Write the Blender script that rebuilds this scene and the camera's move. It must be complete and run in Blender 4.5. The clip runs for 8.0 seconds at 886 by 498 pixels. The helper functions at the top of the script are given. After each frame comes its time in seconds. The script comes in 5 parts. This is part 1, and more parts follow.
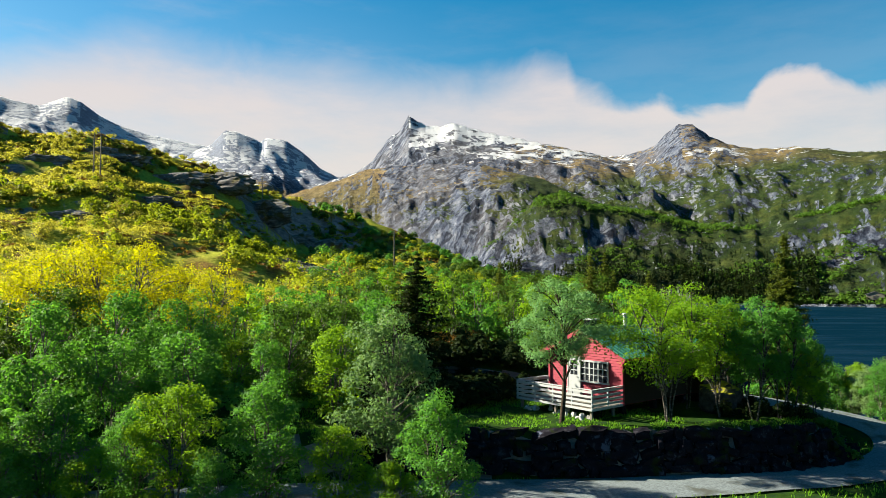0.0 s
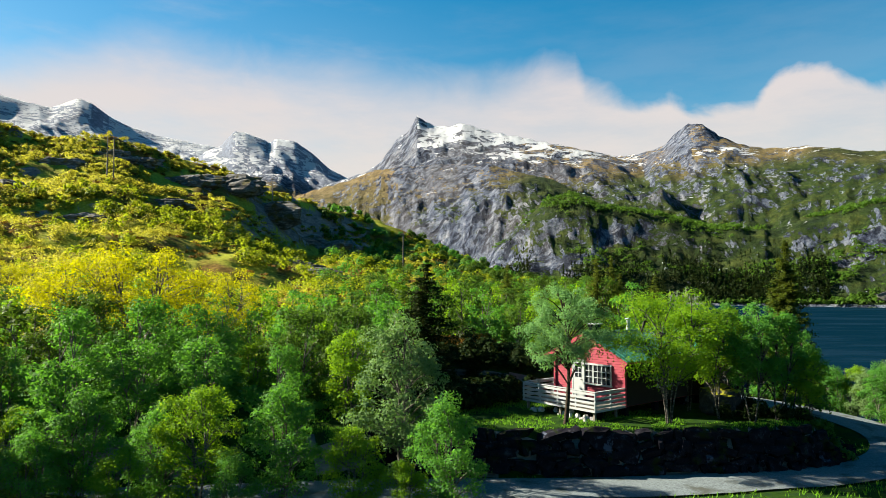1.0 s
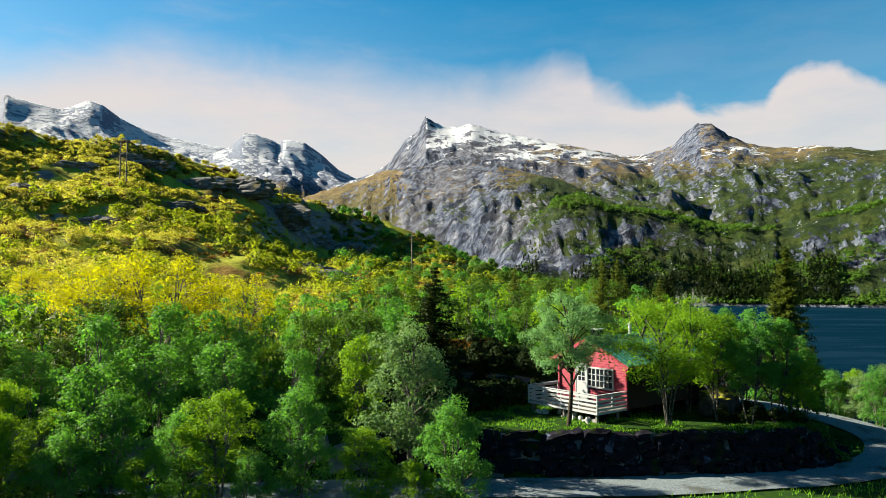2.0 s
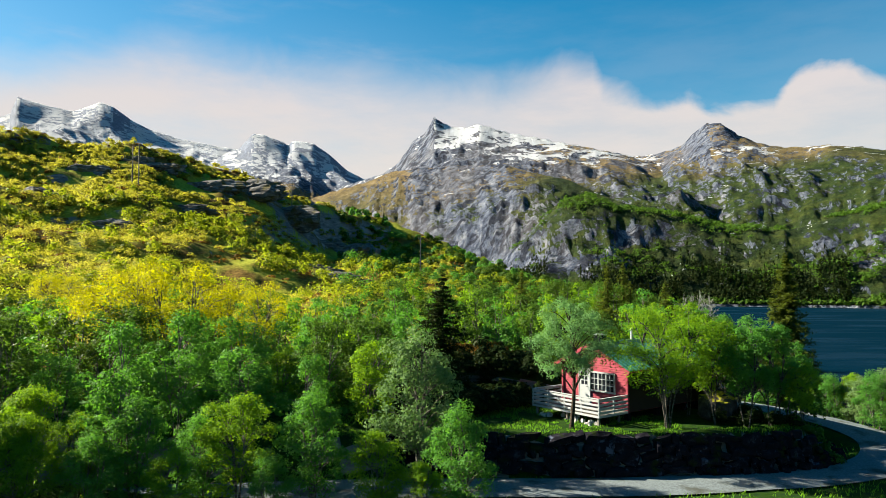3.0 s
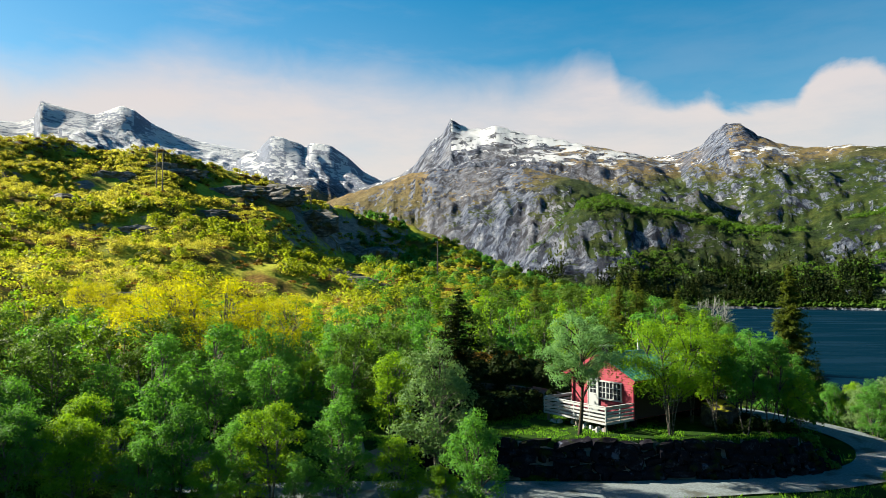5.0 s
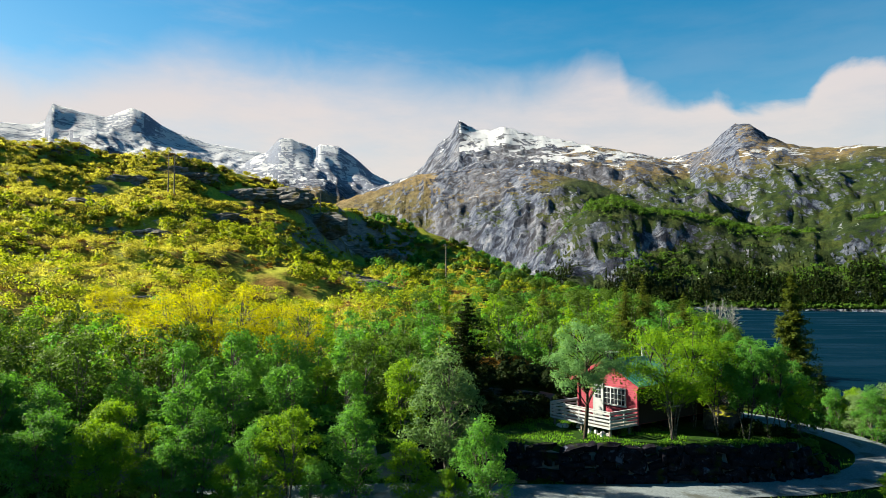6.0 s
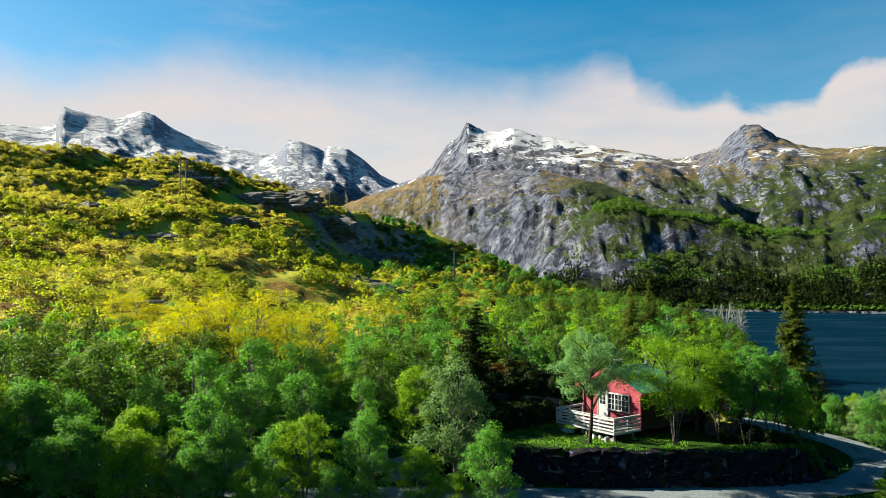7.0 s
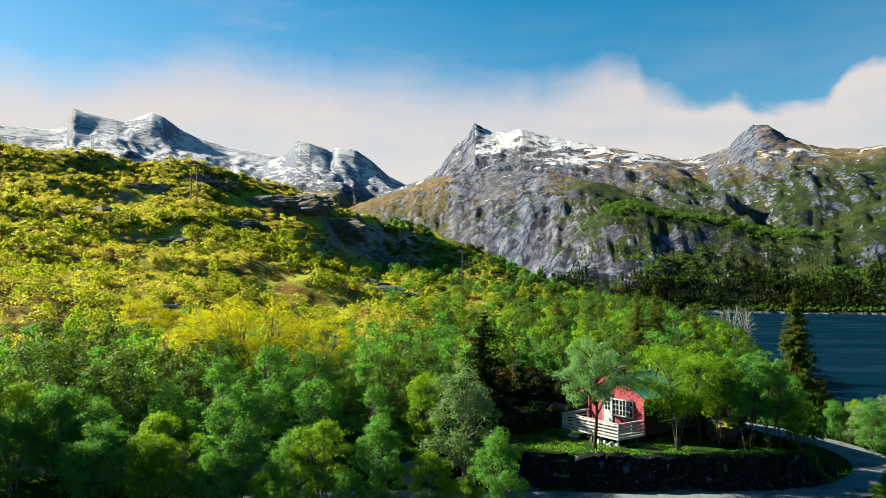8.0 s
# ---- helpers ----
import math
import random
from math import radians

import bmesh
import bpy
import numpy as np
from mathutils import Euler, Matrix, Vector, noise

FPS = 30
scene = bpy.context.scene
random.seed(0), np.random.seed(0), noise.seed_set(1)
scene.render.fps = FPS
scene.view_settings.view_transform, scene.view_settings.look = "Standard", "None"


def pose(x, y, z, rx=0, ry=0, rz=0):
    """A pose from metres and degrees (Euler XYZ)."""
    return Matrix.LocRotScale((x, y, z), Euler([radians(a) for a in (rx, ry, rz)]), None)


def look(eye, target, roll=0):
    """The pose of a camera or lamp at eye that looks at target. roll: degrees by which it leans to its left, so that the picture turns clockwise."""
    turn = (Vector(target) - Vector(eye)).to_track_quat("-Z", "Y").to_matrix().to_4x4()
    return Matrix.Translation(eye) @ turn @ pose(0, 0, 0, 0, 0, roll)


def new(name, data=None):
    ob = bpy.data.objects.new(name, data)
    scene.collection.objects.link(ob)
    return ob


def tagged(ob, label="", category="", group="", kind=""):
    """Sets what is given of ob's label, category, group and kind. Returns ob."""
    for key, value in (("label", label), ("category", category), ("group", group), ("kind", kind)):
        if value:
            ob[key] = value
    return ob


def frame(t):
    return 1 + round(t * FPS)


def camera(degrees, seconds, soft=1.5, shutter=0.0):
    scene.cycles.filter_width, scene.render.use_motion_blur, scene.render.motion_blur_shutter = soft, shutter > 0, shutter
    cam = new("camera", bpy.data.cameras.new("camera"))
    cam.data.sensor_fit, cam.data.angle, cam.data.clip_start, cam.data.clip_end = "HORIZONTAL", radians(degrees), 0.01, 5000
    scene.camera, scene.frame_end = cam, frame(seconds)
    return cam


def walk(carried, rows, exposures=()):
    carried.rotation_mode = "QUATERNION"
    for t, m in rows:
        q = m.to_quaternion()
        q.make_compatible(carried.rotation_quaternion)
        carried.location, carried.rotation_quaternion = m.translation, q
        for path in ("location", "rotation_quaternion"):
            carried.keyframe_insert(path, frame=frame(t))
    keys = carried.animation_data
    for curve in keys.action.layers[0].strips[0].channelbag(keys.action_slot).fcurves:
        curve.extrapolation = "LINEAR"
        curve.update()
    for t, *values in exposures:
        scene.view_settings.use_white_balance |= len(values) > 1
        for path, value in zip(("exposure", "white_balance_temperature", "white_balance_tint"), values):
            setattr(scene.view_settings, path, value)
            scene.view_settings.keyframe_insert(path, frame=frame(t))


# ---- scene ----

# ---------------------------------------------------------------- camera
cam = camera(65.7, 8.0, soft=0.5)
LIFT, EYE = 3.0, 7.8
ROWS = [
    (0.0, -0.030, 4.834, -1.511, -2.504, -0.048, -0.229),
    (0.5, -0.068, 4.216, -1.322, -2.148, -0.068, -0.181),
    (1.0, -0.082, 3.483, -1.131, -1.780, -0.046, -0.171),
    (1.5, -0.085, 2.768, -0.923, -1.420, -0.037, -0.141),
    (3.0, -0.009, 0.658, -0.224, -0.342, -0.007, -0.028),
    (3.5, 0.000, 0.000, 0.000, 0.000, 0.000, 0.000),
    (4.0, 0.009, -0.631, 0.226, 0.349, 0.011, 0.012),
    (4.5, 0.027, -1.286, 0.462, 0.717, 0.041, 0.017),
    (6.0, -0.014, -3.307, 1.260, 1.758, 0.146, 0.065),
    (6.5, -0.025, -4.047, 1.574, 2.108, 0.193, 0.113),
    (7.0, -0.030, -4.791, 1.880, 2.435, 0.243, 0.105),
    (7.5, -0.036, -5.491, 2.181, 2.764, 0.277, 0.119),
    (8.0, -0.042, -6.229, 2.505, 3.098, 0.312, 0.163),
]
walk(cam, [(t, pose(0, 0, EYE, LIFT) @ pose(x, y, z, 90 + pitch, roll, yaw)) for t, x, y, z, yaw, pitch, roll in ROWS],
     exposures=((0.0, 2.28, 7350, 7), (8.0, 2.28, 7350, 7)))

# ---------------------------------------------------------------- sky and sun
SUN_AZ, SUN_EL = -72.0, 29.0        # degrees from straight ahead (+y), clockwise seen from above; height
world = bpy.data.worlds.new("world")
scene.world = world
world.use_nodes = True
wn, wl = world.node_tree.nodes, world.node_tree.links
sky = wn.new("ShaderNodeTexSky")
sky.sky_type, sky.sun_disc = "NISHITA", False
sky.sun_elevation, sky.sun_rotation = radians(SUN_EL), radians(SUN_AZ)
sky.air_density, sky.dust_density, sky.ozone_density = 1.0, 0.3, 2.0
tone = wn.new("ShaderNodeHueSaturation")
tone.inputs["Saturation"].default_value, tone.inputs["Hue"].default_value, tone.inputs["Value"].default_value = 1.55, 0.490, 0.67
wl.new(sky.outputs[0], tone.inputs["Color"])
wl.new(tone.outputs[0], wn["Background"].inputs[0])
wn["Background"].inputs[1].default_value = 0.05
sun = new("sun", bpy.data.lights.new("sun", "SUN"))
sun.data.energy, sun.data.angle, sun.data.color = 5.0, radians(0.55), (1.0, 0.94, 0.82)
sun.matrix_world = look((0, 0, 0), (-math.sin(radians(SUN_AZ)) * math.cos(radians(SUN_EL)),
                                    -math.cos(radians(SUN_AZ)) * math.cos(radians(SUN_EL)), -math.sin(radians(SUN_EL))))
LAKE = -10.7


# ---------------------------------------------------------------- materials
class Nodes:
    """A node material, written as expressions."""

    def __init__(self, name):
        self.mat = bpy.data.materials.new(name)
        self.mat.use_nodes = True
        self.n, self.l = self.mat.node_tree.nodes, self.mat.node_tree.links
        self.b, self.out = self.n["Principled BSDF"], self.n["Material Output"]
        self.pos = self.n.new("ShaderNodeNewGeometry")
        self.obj = self.n.new("ShaderNodeTexCoord").outputs["Object"]

    def set(self, node, i, v):
        if isinstance(v, bpy.types.NodeSocket):
            self.l.new(v, node.inputs[i])
        else:
            node.inputs[i].default_value = v

    def scaled(self, s, vec=None):
        m = self.n.new("ShaderNodeMapping")
        self.l.new(vec or self.pos.outputs["Position"], m.inputs[0])
        m.inputs["Scale"].default_value = s if isinstance(s, tuple) else (s, s, s)
        return m.outputs[0]

    def noise(self, s, detail=4, rough=0.55, vec=None, distort=0.0):
        t = self.n.new("ShaderNodeTexNoise")
        self.l.new(self.scaled(s, vec), t.inputs["Vector"])
        t.inputs["Scale"].default_value, t.inputs["Detail"].default_value = 1, detail
        t.inputs["Roughness"].default_value, t.inputs["Distortion"].default_value = rough, distort
        return t.outputs["Fac"]

    def voronoi(self, s, feature="F1", vec=None):
        t = self.n.new("ShaderNodeTexVoronoi")
        t.feature = feature
        self.l.new(self.scaled(s, vec), t.inputs["Vector"])
        t.inputs["Scale"].default_value = 1
        return t.outputs["Distance"]

    def math(self, op, a, b=0.0, c=0.0):
        m = self.n.new("ShaderNodeMath")
        m.operation = op
        self.set(m, 0, a), self.set(m, 1, b), self.set(m, 2, c)
        return m.outputs[0]

    def span(self, v, lo, hi, a=0.0, b=1.0):
        m = self.n.new("ShaderNodeMapRange")
        m.interpolation_type = "SMOOTHSTEP"
        for i, x in enumerate((v, lo, hi, a, b)):
            self.set(m, i, x)
        return m.outputs[0]

    def mix(self, f, a, b, how="MIX"):
        m = self.n.new("ShaderNodeMix")
        m.data_type, m.blend_type = "RGBA", how
        for i, v in ((0, f), (6, a), (7, b)):
            self.set(m, i, (*v, 1) if isinstance(v, tuple) and len(v) == 3 else v)
        return m.outputs[2]

    def ramp(self, f, *stops):
        r = self.n.new("ShaderNodeValToRGB")
        while len(r.color_ramp.elements) < len(stops):
            r.color_ramp.elements.new(0.5)
        for e, (p, c) in zip(r.color_ramp.elements, stops):
            e.position, e.color = p, (*c, 1)
        self.set(r, 0, f)
        return r.outputs[0]

    def sep(self, v):
        s = self.n.new("ShaderNodeSeparateXYZ")
        self.l.new(v, s.inputs[0])
        return s.outputs

    def bump(self, h, strength=0.5, dist=0.02, under=None):
        b = self.n.new("ShaderNodeBump")
        b.inputs["Strength"].default_value, b.inputs["Distance"].default_value = strength, dist
        self.l.new(h, b.inputs["Height"])
        if under:
            self.l.new(under, b.inputs["Normal"])
        return b.outputs[0]

    def done(self, color, rough=0.8, normal=None, metal=0.0, spec=0.3):
        self.set(self.b, "Base Color", (*color, 1) if isinstance(color, tuple) and len(color) == 3 else color)
        self.set(self.b, "Roughness", rough)
        self.set(self.b, "Metallic", metal)
        self.set(self.b, "Specular IOR Level", spec)
        if normal:
            self.l.new(normal, self.b.inputs["Normal"])
        return self.mat


def leaf_material(name, dark, light, glow, amount=0.5, gloss=0.05):
    """Thin leaves: light passes through them in a yellower tone."""
    m = Nodes(name)
    info = m.n.new("ShaderNodeObjectInfo").outputs["Random"]
    isle = m.pos.outputs["Random Per Island"]
    clump = m.noise(0.55, 2)
    f = m.math("ADD", m.math("MULTIPLY", isle, 0.45), m.math("MULTIPLY", m.math("ADD", info, clump), 0.35))
    col = m.mix(f, dark, light)
    m.set(m.b, "Base Color", col)
    m.set(m.b, "Roughness", 0.55)
    m.set(m.b, "Specular IOR Level", gloss)
    t = m.n.new("ShaderNodeBsdfTranslucent")
    m.l.new(m.mix(isle, glow, tuple(g * 0.72 for g in glow)), t.inputs[0])
    mix = m.n.new("ShaderNodeMixShader")
    mix.inputs[0].default_value = amount
    m.l.new(m.b.outputs[0], mix.inputs[1]), m.l.new(t.outputs[0], mix.inputs[2])
    m.l.new(mix.outputs[0], m.out.inputs[0])
    return m.mat


def wood_paint(name, color, worn, wear=0.5):
    m = Nodes(name)
    n = m.noise((3, 3, 22), 5, vec=m.obj)
    col = m.mix(m.span(m.noise(2.3, 6, 0.65), wear, wear + 0.25), color, worn)
    col = m.mix(m.math("MULTIPLY", n, 0.35), col, tuple(c * 0.6 for c in color))
    return m.done(col, 0.7, m.bump(n, 0.3, 0.004), spec=0.12)


def bark(name, a, b):
    m = Nodes(name)
    n = m.noise((5, 5, 14), 4, vec=m.obj)
    return m.done(m.mix(m.span(n, 0.42, 0.62), a, b), 0.9, m.bump(n, 0.6, 0.01), spec=0.08)


LEAF = {
    "birch": leaf_material("birch_leaf", (0.017, 0.086, 0.018), (0.068, 0.190, 0.036), (0.11, 0.32, 0.024), 0.43),
    "fresh": leaf_material("fresh_leaf", (0.036, 0.118, 0.008), (0.112, 0.216, 0.014), (0.22, 0.41, 0.014), 0.42),
    "yellow": leaf_material("spring_leaf", (0.150, 0.162, 0.006), (0.250, 0.252, 0.010), (0.46, 0.46, 0.008), 0.54),
    "silver": leaf_material("silver_leaf", (0.044, 0.105, 0.036), (0.140, 0.225, 0.090), (0.13, 0.25, 0.05), 0.34),
    "fir": leaf_material("fir_needle", (0.0165, 0.036, 0.00721), (0.0721, 0.0897, 0.0134), (0.113, 0.154, 0.0103), 0.3, 0.05),
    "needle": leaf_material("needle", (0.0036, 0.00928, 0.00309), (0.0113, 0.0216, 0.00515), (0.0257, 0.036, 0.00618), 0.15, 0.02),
    "scrub": leaf_material("scrub_leaf", (0.108, 0.115, 0.018), (0.172, 0.172, 0.028), (0.43, 0.42, 0.040), 0.62),
    "wood": leaf_material("far_leaf", (0.0141, 0.045, 0.00707), (0.045, 0.0965, 0.0116), (0.103, 0.213, 0.0192), 0.33),
    "olive": leaf_material("olive_leaf", (0.050, 0.085, 0.008), (0.135, 0.175, 0.014), (0.30, 0.37, 0.016), 0.50),
    "valley": leaf_material("valley_leaf", (0.010, 0.033, 0.005), (0.042, 0.082, 0.010), (0.10, 0.19, 0.014), 0.26),
    "rowan": leaf_material("rowan_leaf", (0.046, 0.128, 0.042), (0.135, 0.275, 0.110), (0.15, 0.33, 0.068), 0.38),
    "heather": leaf_material("heather_leaf", (0.070, 0.034, 0.008), (0.17, 0.095, 0.020), (0.24, 0.14, 0.018), 0.35),
    "grass": leaf_material("grass_blade", (0.0203, 0.0788, 0.00742), (0.0742, 0.194, 0.0149), (0.185, 0.427, 0.0277), 0.4),
}
BARK = bark("grey_bark", (0.0515, 0.0463, 0.0386), (0.134, 0.129, 0.113))
BIRCH_BARK = bark("birch_bark", (0.0206, 0.019, 0.0165), (0.0874, 0.0827, 0.0746))
GREY_BARK = bark("bleached_bark", (0.144, 0.144, 0.139), (0.268, 0.268, 0.257))
DARK_BARK = bark("dark_bark", (0.018, 0.0144, 0.0103), (0.0463, 0.036, 0.0257))


def hillside_material(name, k, bare, heathy=0.44, red=1.0):
    m = Nodes(name)
    nz = m.sep(m.pos.outputs["True Normal"])[2]
    patch, fine = m.noise(0.055, 5), m.noise(1.6, 6, 0.7)
    green = m.ramp(fine, (0.3, (0.045 * k * red, 0.055 * k, 0.010)), (0.55, (0.100 * k * red, 0.108 * k, 0.014 * k)), (0.75, (0.17 * k * red, 0.165 * k, 0.024 * k)))
    heath = m.ramp(fine, (0.3, (0.0396, 0.0264, 0.00792)), (0.6, (0.112, 0.0726, 0.0198)), (0.8, (0.158, 0.112, 0.033)))
    col = m.mix(m.span(patch, heathy, heathy + 0.14), green, heath)
    crack = m.noise((0.231, 0.231, 0.924), 8, 0.7, distort=0.6)
    rock = m.ramp(crack, (0.3, (0.033, 0.033, 0.0363)), (0.5, (0.106, 0.102, 0.106)), (0.7, (0.198, 0.191, 0.185)))
    steep = m.math("SUBTRACT", m.math("MULTIPLY", m.noise(0.10, 5), 0.45), nz)
    col = m.mix(m.span(steep, *bare), col, rock)
    return m.done(col, 0.95, m.bump(crack, 0.7, 0.35, m.bump(fine, 0.5, 0.1)), spec=0.02)


def mountain_material():
    """Blue-grey rock with gullies, tinted paler far off for haze, woods low on the right, brown heath above, snow on
    the tops.
    """
    m = Nodes("mountain")
    x, y, z = m.sep(m.pos.outputs["Position"])
    nz = m.sep(m.pos.outputs["True Normal"])[2]
    big, mid = m.noise(0.006, 6), m.noise(0.052, 9, 0.70)
    streak = m.noise((0.075, 0.075, 0.026), 11, 0.76, distort=0.25)
    grain = m.noise(0.22, 8, 0.7)
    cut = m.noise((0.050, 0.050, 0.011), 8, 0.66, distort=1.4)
    tiny = m.noise(0.55, 6, 0.75)
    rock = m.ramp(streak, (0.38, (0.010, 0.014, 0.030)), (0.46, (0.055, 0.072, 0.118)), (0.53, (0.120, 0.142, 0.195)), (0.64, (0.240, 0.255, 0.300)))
    # shadow of clefts painted into the rock as near-black streaks
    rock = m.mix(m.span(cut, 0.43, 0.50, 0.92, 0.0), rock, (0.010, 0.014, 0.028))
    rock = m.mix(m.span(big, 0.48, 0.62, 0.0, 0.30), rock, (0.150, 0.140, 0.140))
    # distance haze put into the colour: far rock turns paler and bluer
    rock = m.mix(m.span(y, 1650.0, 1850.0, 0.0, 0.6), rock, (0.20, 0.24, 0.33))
    green = m.ramp(mid, (0.34, (0.00425, 0.0136, 0.00425)), (0.5, (0.0187, 0.0374, 0.00765)), (0.66, (0.0493, 0.0646, 0.0127)))
    heath = m.ramp(mid, (0.34, (0.0638, 0.0467, 0.0221)), (0.52, (0.157, 0.115, 0.0527)), (0.68, (0.225, 0.17, 0.0978)))
    bearing = m.math("DIVIDE", x, y)
    lush = m.span(bearing, 0.09, 0.21)
    high = m.math("ADD", z, m.math("MULTIPLY", m.math("SUBTRACT", big, 0.5), 200.0))
    plants = m.mix(m.span(m.math("SUBTRACT", high, m.math("MULTIPLY", lush, 75.0)), 95.0, 190.0), green, heath)
    bare = m.math("ADD", m.math("MULTIPLY", m.math("SUBTRACT", mid, 0.5), 0.9), nz)
    bare = m.math("ADD", bare, m.math("MULTIPLY", m.math("SUBTRACT", grain, 0.5), 0.6))
    bare = m.math("SUBTRACT", bare, m.span(high, 90.0, 330.0, 0.0, 0.24))
    bare = m.math("ADD", bare, m.math("MULTIPLY", lush, m.span(high, 60.0, 260.0, 0.17, 0.05)))
    bare = m.math("ADD", bare, m.math("MULTIPLY", m.span(bearing, -0.02, -0.07), 0.14))
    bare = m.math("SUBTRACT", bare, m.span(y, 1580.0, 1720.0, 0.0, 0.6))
    bare = m.math("SUBTRACT", bare, m.math("MULTIPLY", m.span(bearing, -0.065, -0.03), m.span(bearing, 0.16, 0.08, 0.0, 0.09)))
    band = m.math("MULTIPLY", m.math("MULTIPLY", m.span(z, 12.0, 26.0), m.span(z, 78.0, 56.0)), m.span(m.noise((0.013, 0.013, 0.004), 4), 0.49, 0.57))
    bare = m.math("SUBTRACT", bare, m.math("MULTIPLY", m.math("MULTIPLY", band, m.span(y, 800.0, 740.0)), 0.34))
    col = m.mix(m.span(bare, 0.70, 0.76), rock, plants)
    speck = m.span(m.math("ADD", m.math("MULTIPLY", tiny, 0.6), m.math("MULTIPLY", grain, 0.4)), 0.36, 0.62, 0.55, 1.40)
    col = m.mix(1.0, col, m.ramp(m.math("MULTIPLY", speck, 0.5), (0.0, (0, 0, 0)), (1.0, (2, 2, 2))), "MULTIPLY")
    drift = m.noise((0.022, 0.024, 0.045), 9, 0.66, distort=1.2)
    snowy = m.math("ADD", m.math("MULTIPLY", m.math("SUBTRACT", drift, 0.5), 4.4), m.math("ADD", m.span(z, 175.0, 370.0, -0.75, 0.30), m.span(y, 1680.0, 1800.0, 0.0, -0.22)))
    snowy = m.math("ADD", snowy, m.span(nz, 0.62, 0.86, -1.25, 0.16))
    snowy = m.math("SUBTRACT", snowy, m.math("MULTIPLY", m.span(bearing, 0.30, 0.36), m.span(z, 256.0, 276.0, 0.0, 1.2)))
    col = m.mix(m.span(snowy, 0.02, 0.09), col, (0.47, 0.50, 0.55))
    h = m.math("ADD", streak, m.math("MULTIPLY", cut, 0.8))
    return m.done(col, 0.9, m.bump(h, 1.0, 13.0, m.bump(grain, 0.9, 3.4, m.bump(tiny, 0.6, 1.0))), spec=0.1)


def water_material():
    m = Nodes("lake_water")
    wave = m.noise((0.25, 0.9, 1.0), 4, 0.6)
    swell = m.noise((0.02, 0.07, 1.0), 5)
    d, g, mix = m.n.new("ShaderNodeBsdfDiffuse"), m.n.new("ShaderNodeBsdfGlossy"), m.n.new("ShaderNodeMixShader")
    d.inputs[0].default_value, g.inputs[0].default_value = (0.0004, 0.0085, 0.0175, 1), (0.42, 0.64, 0.85, 1)
    m.set(g, "Roughness", m.span(swell, 0.42, 0.62, 0.10, 0.30))
    m.l.new(m.bump(wave, 1.0, 0.6), g.inputs["Normal"])
    m.set(mix, 0, m.span(swell, 0.35, 0.68, 0.02, 0.07))
    m.l.new(d.outputs[0], mix.inputs[1]), m.l.new(g.outputs[0], mix.inputs[2]), m.l.new(mix.outputs[0], m.out.inputs[0])
    return m.mat


def gravel_material():
    m = Nodes("gravel")
    f, g = m.noise(9.0, 6, 0.75), m.noise(0.7, 4)
    col = m.ramp(f, (0.3, (0.054, 0.066, 0.074)), (0.55, (0.108, 0.132, 0.146)), (0.75, (0.160, 0.190, 0.205)))
    col = m.mix(m.span(g, 0.52, 0.68), col, (0.050, 0.056, 0.052))
    return m.done(col, 0.95, m.bump(f, 0.6, 0.03), spec=0.05)


def stone_material():
    m = Nodes("wall_stone")
    f = m.noise(3.0, 7, 0.7)
    info = m.n.new("ShaderNodeObjectInfo").outputs["Random"]
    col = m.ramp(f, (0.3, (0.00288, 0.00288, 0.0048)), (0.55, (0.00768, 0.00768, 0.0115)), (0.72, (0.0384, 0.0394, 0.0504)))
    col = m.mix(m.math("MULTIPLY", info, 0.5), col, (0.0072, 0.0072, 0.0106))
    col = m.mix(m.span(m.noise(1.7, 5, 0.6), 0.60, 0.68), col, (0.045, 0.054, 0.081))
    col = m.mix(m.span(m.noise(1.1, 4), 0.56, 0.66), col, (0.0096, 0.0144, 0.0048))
    return m.done(col, 0.95, m.bump(f, 0.8, 0.05), spec=0.02)


# one grass at two strengths: hill brightened as sunlit, meadow darkened as shaded
HILL, MEADOW_SHADED, ROCK, WATER, GRAVEL, STONE = hillside_material("hillside", 2.0, (-0.54, -0.47)), hillside_material("meadow", 0.34, (-0.20, -0.12), 0.60, 0.42), mountain_material(), water_material(), gravel_material(), stone_material()
RED = wood_paint("red_paint", (0.195, 0.027, 0.045), (0.165, 0.047, 0.060), 0.60)
TAR = wood_paint("tarred_wood", (0.018, 0.0132, 0.012), (0.033, 0.024, 0.0204), 0.55)
WHITE = wood_paint("white_paint", (0.250, 0.275, 0.290), (0.165, 0.175, 0.178), 0.56)


def roof_material():
    m = Nodes("green_metal_roof")
    n = m.noise(1.2, 6, 0.7)
    col = m.mix(m.span(n, 0.45, 0.7), (0.012, 0.120, 0.078), (0.026, 0.160, 0.108))
    return m.done(col, 0.42, m.bump(n, 0.1, 0.01), spec=0.4)


ROOF = roof_material()
PLAIN_DARK = Nodes("dark_metal").done((0.03, 0.03, 0.034), 0.5, spec=0.4)
GREYWOOD = wood_paint("weathered_wood", (0.12, 0.111, 0.099), (0.06, 0.054, 0.048), 0.5)


def glass_material():
    m = Nodes("window_glass")
    m.done((0.012, 0.015, 0.02), 0.05, spec=0.6)
    return m.mat


GLASS = glass_material()


# ---------------------------------------------------------------- mesh helpers
def lattice(ix, iy, seed):
    h = (ix * 374761393 + iy * 668265263 + seed * 974634777) & 0x7FFFFFFF
    h = ((h ^ (h >> 13)) * 1274126177) & 0x7FFFFFFF
    return ((h ^ (h >> 16)) & 0xFFFF) / 65535.0


